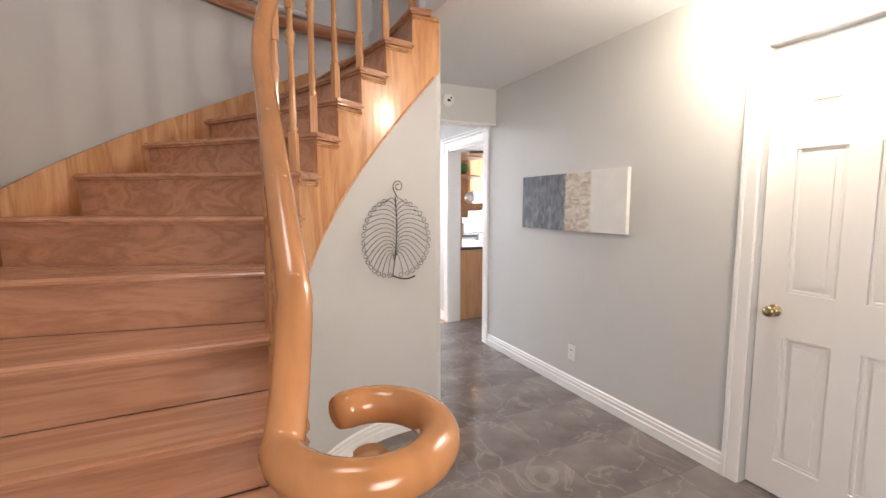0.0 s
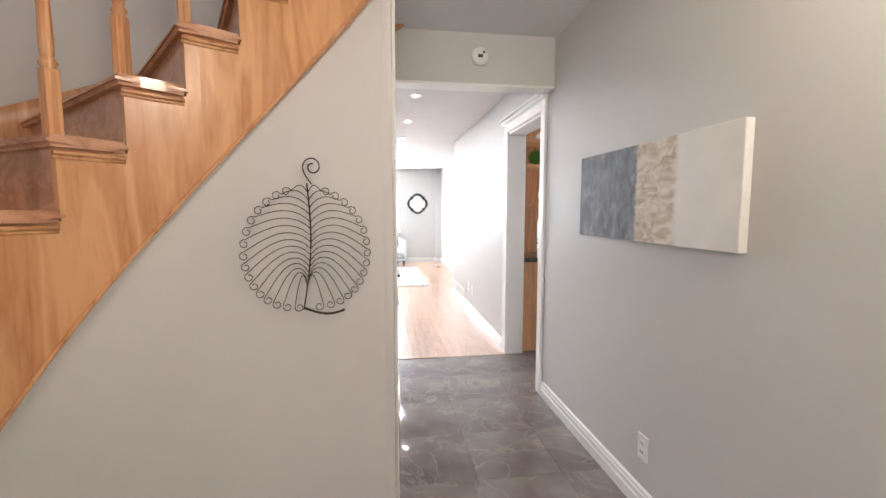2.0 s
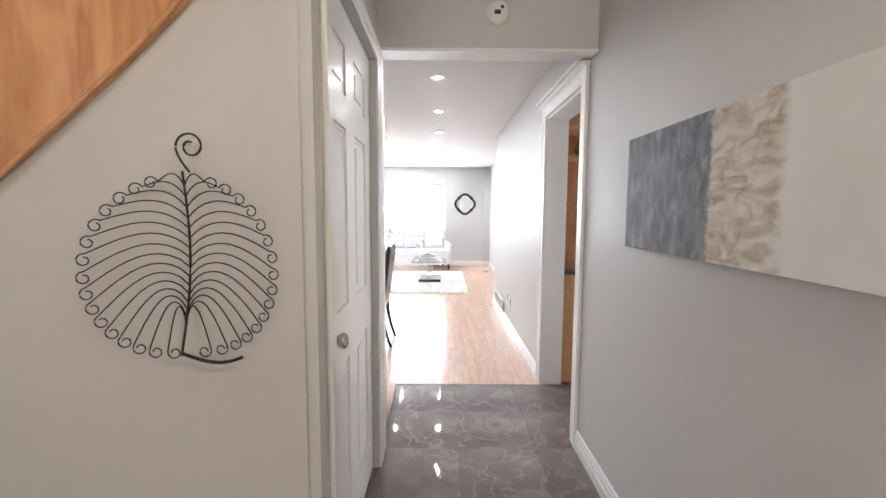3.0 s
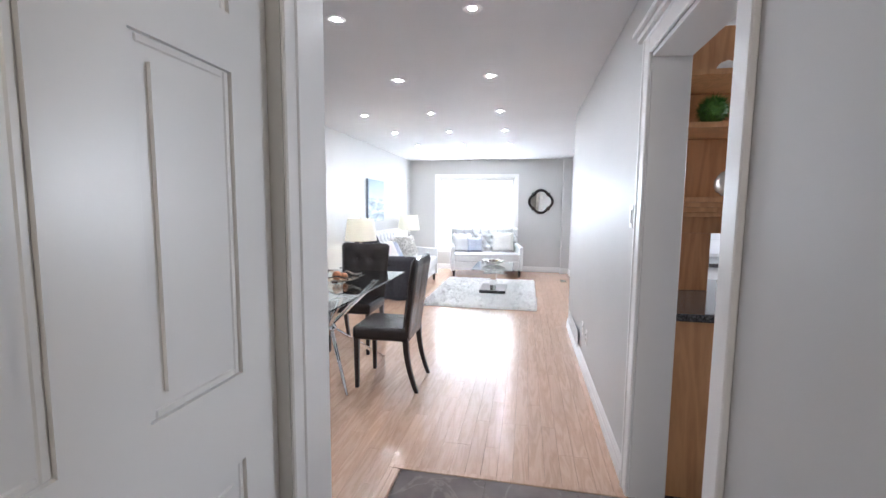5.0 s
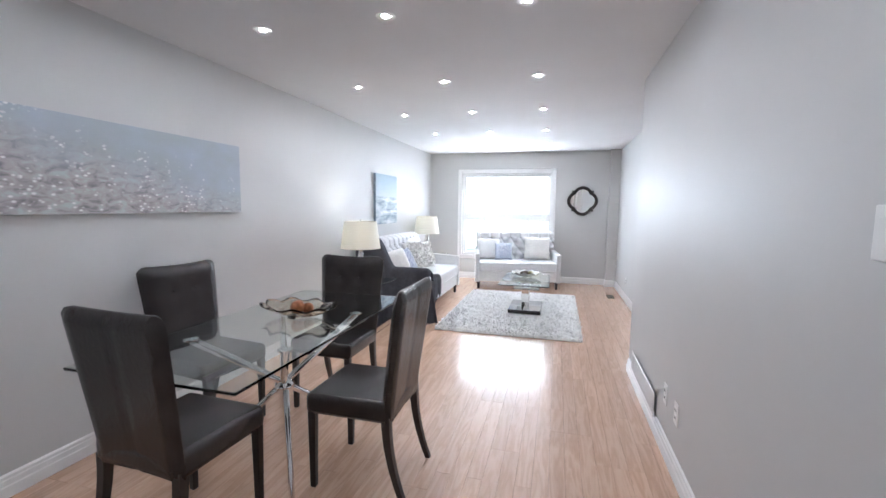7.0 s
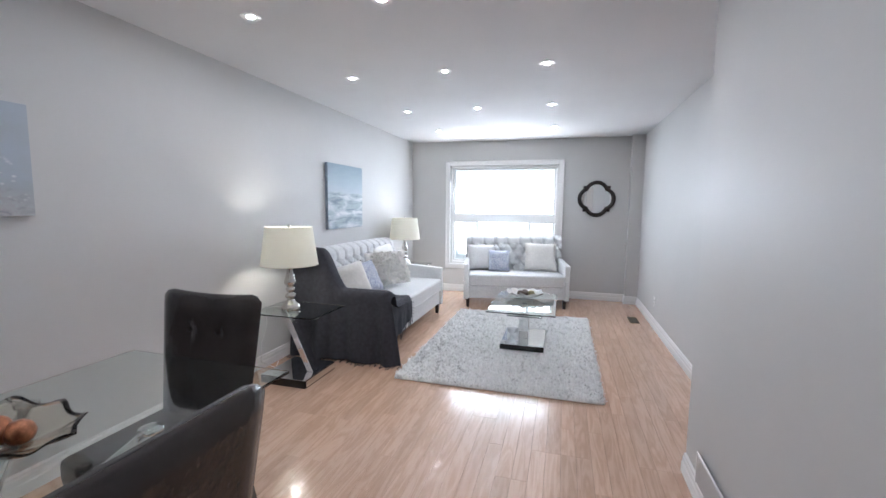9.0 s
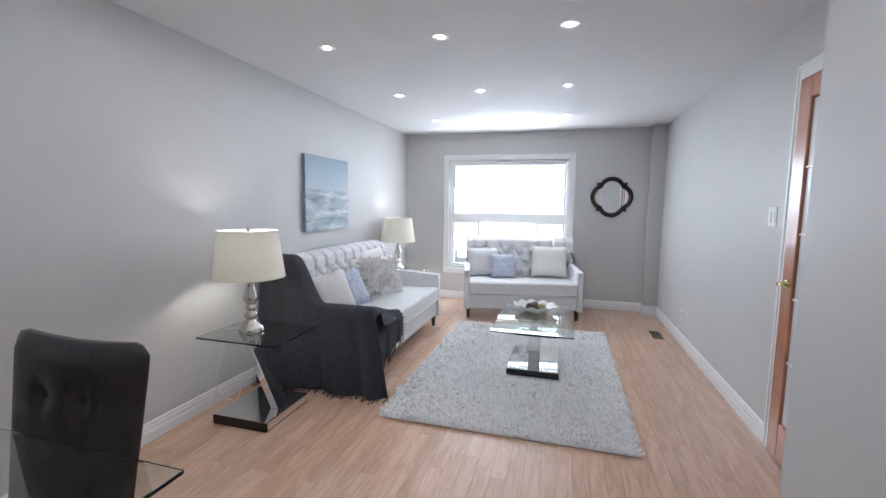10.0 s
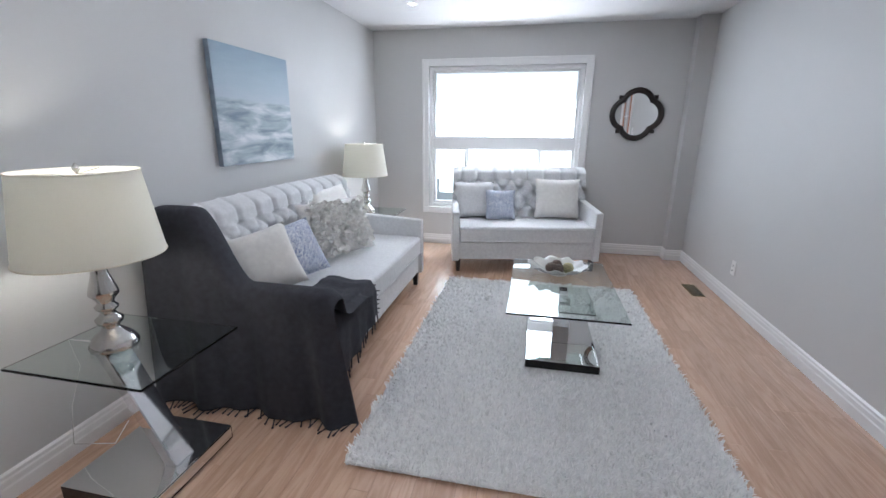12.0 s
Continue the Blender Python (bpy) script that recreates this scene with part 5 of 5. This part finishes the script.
end_table("end_table", (-0.225, 8.26, 0), "glass end table with a slanting mirrored leg")
end_table("end_table", (-0.33, 11.10, 0), "glass end table with a slanting mirrored leg beyond the sofa")
table_lamp("table_lamp", (-0.285, 8.25, 0.561), "turned silver table lamp with cream drum shade, lit")
table_lamp("table_lamp", (-0.38, 11.08, 0.561), "turned silver table lamp with cream drum shade, lit")
tagged(tube("lamp_cord", [(-0.34, 8.24, 0.57), (-0.42, 8.24, 0.57), (-0.53, 8.26, 0.55), (-0.56, 8.30, 0.40), (-0.57, 8.24, 0.25), (-0.55, 8.20, 0.10), (-0.50, 8.32, 0.012), (-0.58, 8.46, 0.012)], 0.0025, PLASTIC, 6), "thin pale lamp cord hanging behind the table", "cord")


def coffee_table():
    t = thing("coffee_table", "two-tier glass coffee table on a mirrored plinth and post", "coffee table")
    box("plinth", (1.275, 9.32, 0.036), (1.69, 9.92, 0.085), BLACKGLOSS, 0.003, t, 1)
    box("mirror_top", (1.277, 9.322, 0.0855), (1.688, 9.918, 0.089), MIRROR, 0.001, t, 1)
    box("post", (1.43, 9.56, 0.089), (1.53, 9.68, 0.34), MIRROR, 0.003, t, 1)
    box("post_cap", (1.455, 9.585, 0.34), (1.505, 9.655, 0.42), CHROME, 0.003, t, 1)
    box("shelf", (1.32, 9.45, 0.330), (1.66, 9.90, 0.338), EDGE, 0.003, t).visible_shadow = False
    box("top", (1.155, 9.18, 0.42), (1.79, 10.21, 0.43), EDGE, 0.003, t).visible_shadow = False


coffee_table()
PEARL = glass("pearly pressed glass", (0.92, 0.90, 0.85), 0.12)
PEARL.node_tree.nodes["Principled BSDF"].inputs["Transmission Weight"].default_value = 0.4
bowl_mesh("fluted_bowl", (1.46, 9.90, 0.431), 0.20, 0.17, 0.062, PEARL, "fluted pale glass bowl on the coffee table", 11)
for dx, dy, r, mt in ((-0.05, -0.03, 0.036, WICKER), (0.0, -0.04, 0.034, WICKER), (0.06, -0.02, 0.038, MOSS), (-0.01, 0.04, 0.036, WICKER)):
    ball("decor_ball", (1.46 + dx, 9.90 + dy, 0.444 + r), r, mt, "woven ornament ball in the glass bowl", 0.12)


def rug():
    x0, x1, y0, y1 = 0.545, 2.155, 8.43, 10.80
    bm = bmesh.new()
    add_box(bm, (x0, y0, 0.002), (x1, y1, 0.014), 0.005, 1)
    ob = tagged(finish("shag_rug", bm, SHAG), "cream shag rug on the oak floor", "rug")
    rr = random.Random(2)
    verts, faces = [], []
    for i in range(70000):
        x, y = rr.uniform(x0 - 0.004, x1 + 0.004), rr.uniform(y0 - 0.004, y1 + 0.004)
        clump = noise.noise(Vector((x * 34, y * 34, 0)))
        a = clump * 6 + 2.5 * noise.noise(Vector((x * 9, y * 9, 4))) + rr.uniform(-0.8, 0.8)
        h, lean_, wd = rr.uniform(0.016, 0.028) + 0.016 * clump, rr.uniform(0.014, 0.032), rr.uniform(0.002, 0.0036)
        dx, dy = math.cos(a), math.sin(a)
        k = len(verts)
        verts += [(x - dy * wd, y + dx * wd, 0.010), (x + dy * wd, y - dx * wd, 0.010), (x + dx * lean_ * 0.5 + dy * wd, y + dy * lean_ * 0.5 - dx * wd, 0.010 + h * 0.75), (x + dx * lean_ * 0.5 - dy * wd, y + dy * lean_ * 0.5 + dx * wd, 0.010 + h * 0.75), (x + dx * lean_, y + dy * lean_, 0.010 + h)]
        faces += [(k, k + 1, k + 2, k + 3), (k + 3, k + 2, k + 4)]
    me = bpy.data.meshes.new("pile")
    me.from_pydata(verts, [], faces)
    me.materials.append(SHAG)
    pile = new("pile", me)
    pile.parent = ob
    tagged(pile, "shaggy cream pile", kind="stuff")


rug()


def quatrefoil(n, r):
    """A four-lobed outline with small square shoulders between the lobes."""
    out = []
    for i in range(n):
        a = i / n * math.tau
        b = (a + math.pi / 4) % (math.pi / 2) - math.pi / 4
        k = r * (0.36 * math.cos(b) + math.sqrt(0.64 ** 2 - (0.36 * math.sin(b)) ** 2))
        out.append((k * math.cos(a), k * math.sin(a)))
    return out


def wall_mirror():
    t = thing("wall_mirror", "dark framed quatrefoil mirror on the window wall", "mirror", m=pose(2.287, YF, 1.535))
    n = 96
    o = quatrefoil(n, 0.27)
    bm = bmesh.new()
    sec = [(0.0, 0.0), (0.0, 0.022), (-0.022, 0.034), (-0.048, 0.024), (-0.058, 0.010), (-0.058, 0.0)]
    rings = []
    for x, z in o:
        d = Vector((x, 0, z)).normalized()
        rings.append([bm.verts.new(Vector((x, -b, z)) + d * a) for a, b in sec])
    for i in range(n):
        A, B = rings[i], rings[(i + 1) % n]
        for k in range(len(sec)):
            j = (k + 1) % len(sec)
            bm.faces.new((A[k], A[j], B[j], B[k]))
    finish("mirror_frame", bm, DARKWOOD, True, t)
    for sx in (-1, 1):
        for sz in (-1, 1):
            bm = bmesh.new()
            add_box(bm, (-0.020, -0.03, -0.020), (0.020, 0, 0.020), 0.004, 2)
            bmesh.ops.translate(bm, vec=(sx * 0.172, 0, sz * 0.172), verts=bm.verts)
            finish("shoulder", bm, DARKWOOD, parent=t)
    bm = bmesh.new()
    v = [bm.verts.new((x * 0.80, -0.008, z * 0.80)) for x, z in o]
    bm.faces.new(v)
    finish("glass", bm, MIRROR, parent=t)


wall_mirror()


# kitchen beyond the doorway
def kitchen():
    c = thing("peninsula", "oak peninsula cabinet with a dark granite counter", "cabinet")
    box("end_panel", (2.675, 4.775, 0.0), (3.36, 4.80, 0.878), CABINET, 0.002, c)
    box("body", (2.675, 4.801, 0.09), (3.34, 5.80, 0.878), CABINET, 0.002, c)
    box("counter", (2.668, 4.745, 0.879), (3.40, 5.86, 0.917), GRANITE, 0.008, c)
    s = thing("shelf_unit", "oak open shelf unit with clipped corners", "shelf")
    box("back_panel", (2.675, 5.38, 1.26), (3.13, 5.40, 2.42), CABINET, 0.002, s)
    for z in (1.80, 2.05):
        bm = bmesh.new()
        loop = [(2.675, 4.98), (3.10, 4.98), (3.20, 5.10), (3.20, 5.379), (2.675, 5.379)]
        lo, hi = [bm.verts.new((*p, z)) for p in loop], [bm.verts.new((*p, z + 0.025)) for p in loop]
        bm.faces.new(lo); bm.faces.new(hi)
        for i in range(5):
            bm.faces.new((lo[i], lo[(i + 1) % 5], hi[(i + 1) % 5], hi[i]))
        finish("shelf_board", bm, CABINET, parent=s)
    bm = bmesh.new()
    for i, (z, o) in enumerate(((1.36, 0.0), (1.385, 0.014), (1.41, 0.028), (1.435, 0.045))):
        add_box(bm, (2.675, 5.06 - o, z), (3.16 + o, 5.379, z + 0.0245), 0.003, 1)
    finish("cornice", bm, CABINET, parent=s)
    box("back_panel", (2.675, 5.38, 0.918), (3.04, 5.40, 1.2595), CABINET, 0.002, s)
    box("upright", (2.675, 5.10, 0.918), (2.70, 5.379, 1.36), CABINET, 0.002, s)
    # ball of grass
    bm = bmesh.new()
    rr = random.Random(4)
    cc = Vector((2.92, 5.15, 1.91))
    for i in range(900):
        d = Vector((rr.gauss(0, 1), rr.gauss(0, 1), rr.gauss(0, 1))).normalized()
        sd_ = d.cross(Vector((0.3, 0.5, 1))).normalized() * 0.003
        p0, p1 = cc + d * 0.045, cc + d * rr.uniform(0.075, 0.092) + Vector((rr.uniform(-1, 1), rr.uniform(-1, 1), rr.uniform(-1, 1))) * 0.012
        bm.faces.new([bm.verts.new(q) for q in (p0 - sd_, p0 + sd_, p1)])
    bmesh.ops.create_icosphere(bm, subdivisions=2, radius=0.066, matrix=Matrix.Translation(cc))
    tagged(finish("grass_ball", bm, GREEN), "green artificial grass ball on the shelf", "plant")
    ball("shell_ornament", (3.03, 5.16, 1.535), 0.072, PEARL, "clear glass shell ornament on the shelf", 0.25)
    ball("shell_ornament", (2.99, 5.2, 2.125), 0.05, SATIN, "white shell ornament on the upper shelf", 0.3)
    r = thing("kitchen_range", "white electric kitchen range with back panel", "stove")
    box("body", (4.22, 6.94, 0.0), (4.98, 7.58, 0.90), ENAMEL, 0.008, r)
    box("cooktop", (4.22, 6.93, 0.9005), (4.98, 7.58, 0.915), ENAMEL, 0.004, r)
    box("oven_window", (4.36, 6.928, 0.40), (4.84, 6.939, 0.66), BLACKGLOSS, 0.003, r)
    box("control_panel", (4.22, 7.50, 0.9155), (4.98, 7.585, 1.09), ENAMEL, 0.008, r)
    for x in (4.29, 4.37, 4.83, 4.91):
        k = lathe("dial", [(0.002, 0.02), (0.016, 0.02), (0.02, 0), (0.002, 0)], PLASTIC, sides=14, parent=r)
        k.matrix_local = pose(x, 7.498, 1.03, 90)
    tube("oven_handle", [(4.30, 6.90, 0.80), (4.90, 6.90, 0.80)], 0.012, ENAMEL, 10, r)
    for x in (4.40, 4.80):
        for y in (7.08, 7.36):
            b = bmesh.new()
            for q in range(3):
                add_tube(b, [(x + (0.03 + q * 0.025) * math.cos(a * math.tau / 20), y + (0.03 + q * 0.025) * math.sin(a * math.tau / 20), 0.921) for a in range(20)], 0.006, 5, True)
            finish("burner", b, BLACKGLOSS, True, r)
    h = thing("range_hood", "white range hood under the cabinet", "range hood")
    box("hood", (4.22, 7.14, 1.62), (4.98, 7.6, 1.70), ENAMEL, 0.02, h)
    u = thing("wall_cabinet", "oak wall cabinet over the range", "cabinet")
    box("body", (4.18, 7.26, 1.70), (5.0, 7.6, 2.34), CABINET, 0.003, u)
    box("door", (4.20, 7.238, 1.72), (4.585, 7.259, 2.32), CABINET, 0.004, u)
    box("door", (4.595, 7.238, 1.72), (4.98, 7.259, 2.32), CABINET, 0.004, u)
    box("cornice", (4.15, 7.22, 2.34), (5.03, 7.6, 2.40), CABINET, 0.01, u)
    b = thing("base_cabinet", "white base cabinet with dark granite top", "cabinet")
    box("body", (3.45, 6.98, 0.0), (4.19, 7.58, 0.862), ENAMEL, 0.004, b)
    box("counter", (3.43, 6.94, 0.863), (4.20, 7.59, 0.90), GRANITE, 0.006, b)
    bm = bmesh.new()
    for i in range(14):
        for j in range(5):
            x, z = 3.45 + i * 0.152, 0.93 + j * 0.152
            add_box(bm, (x, 7.588, z), (x + 0.149, 7.599, z + 0.149), 0.002, 1)
    structure(finish("trim_backsplash", bm, ENAMEL), "white square tile backsplash")


kitchen()


# floors, board by board and tile by tile
def floor_pieces():
    rnd = random.Random(5)
    floor = bpy.data.objects["floor"]
    def slab(name, lx, ly, mat, gap=0.0004, bevel=0.0005):
        bm = bmesh.new()
        add_box(bm, (gap, gap, -0.013), (lx - gap, ly - gap, 0), bevel, 1)
        bmesh.ops.delete(bm, geom=[f for f in bm.faces if f.normal.z < -0.9], context="FACES")
        me = bpy.data.meshes.new(name)
        bm.to_mesh(me)
        bm.free()
        me.materials.append(mat)
        return me
    w = 0.083
    kinds = {l: slab("floor_board", w, l, PLANK) for l in (0.6, 0.9, 1.2, 0.3)}
    spots = []
    x = XL
    while x < 3.0:
        start = 4.72 if 1.30 < x < 2.5 else 3.82
        if x >= 2.5:
            start = 7.74
        y = start - rnd.choice((0.0, 0.15, 0.3, 0.45)) * (0 if start > 4 else 1)
        while y < YF:
            l = rnd.choice((0.3, 0.6, 0.9, 0.9, 1.2, 1.2)) if y > start else rnd.choice((0.3, 0.6, 0.9))
            spots.append((x, y, l))
            y += l
        x += w
    near = [s for s in spots if s[0] > 0.45][:299]
    taken = set(near)
    for x, y, l in near:
        ob = new("floor_board", kinds[l])
        ob.location = (x, y, 0)
        ob.parent = floor
    bm = bmesh.new()
    for x, y, l in spots:
        if (x, y, l) not in taken:
            t = bmesh.new()
            t.from_mesh(kinds[l])
            bmesh.ops.translate(t, vec=(x, y, 0), verts=t.verts)
            join(bm, t)
    ob = tagged(finish("floor_boards", bm, PLANK, parent=floor), "honey oak floor boards", kind="stuff")
    tile = slab("floor_tile", 0.455, 0.455, MARBLE, 0.0004, 0.0004)
    for i in range(-8, 11):
        for j in range(0, 15):
            tx, ty = 1.352 + (i - 0) * 0.455, 4.715 - (j + 1) * 0.455
            hall = -0.85 < tx < 2.5 and (ty > -2.0) and (tx > 1.2 or ty < 2.6) and not (tx < 0.0 and ty > 0.9)
            kitchen = tx >= 2.45 and ty > 2.3
            if hall or kitchen:
                t = new("floor_tile", tile)
                t.location = (tx, ty, 0)
                t.parent = floor
    for jj in range(7):
        for i in range(3, 9):
            if 1.352 + i * 0.455 >= 2.6:
                t = new("floor_tile", tile)
                t.location = (1.352 + i * 0.455, 4.715 + jj * 0.455, 0)
                t.parent = floor
    st = bmesh.new()
    add_box(st, (1.31, 4.71, 0), (2.5, 4.745, 0.006), 0.003, 1)
    add_box(st, (1.31, 3.83, 0), (1.345, 4.71, 0.006), 0.003, 1)
    tagged(finish("threshold_strip", st, PLANK, parent=floor), "oak threshold strip")


floor_pieces()
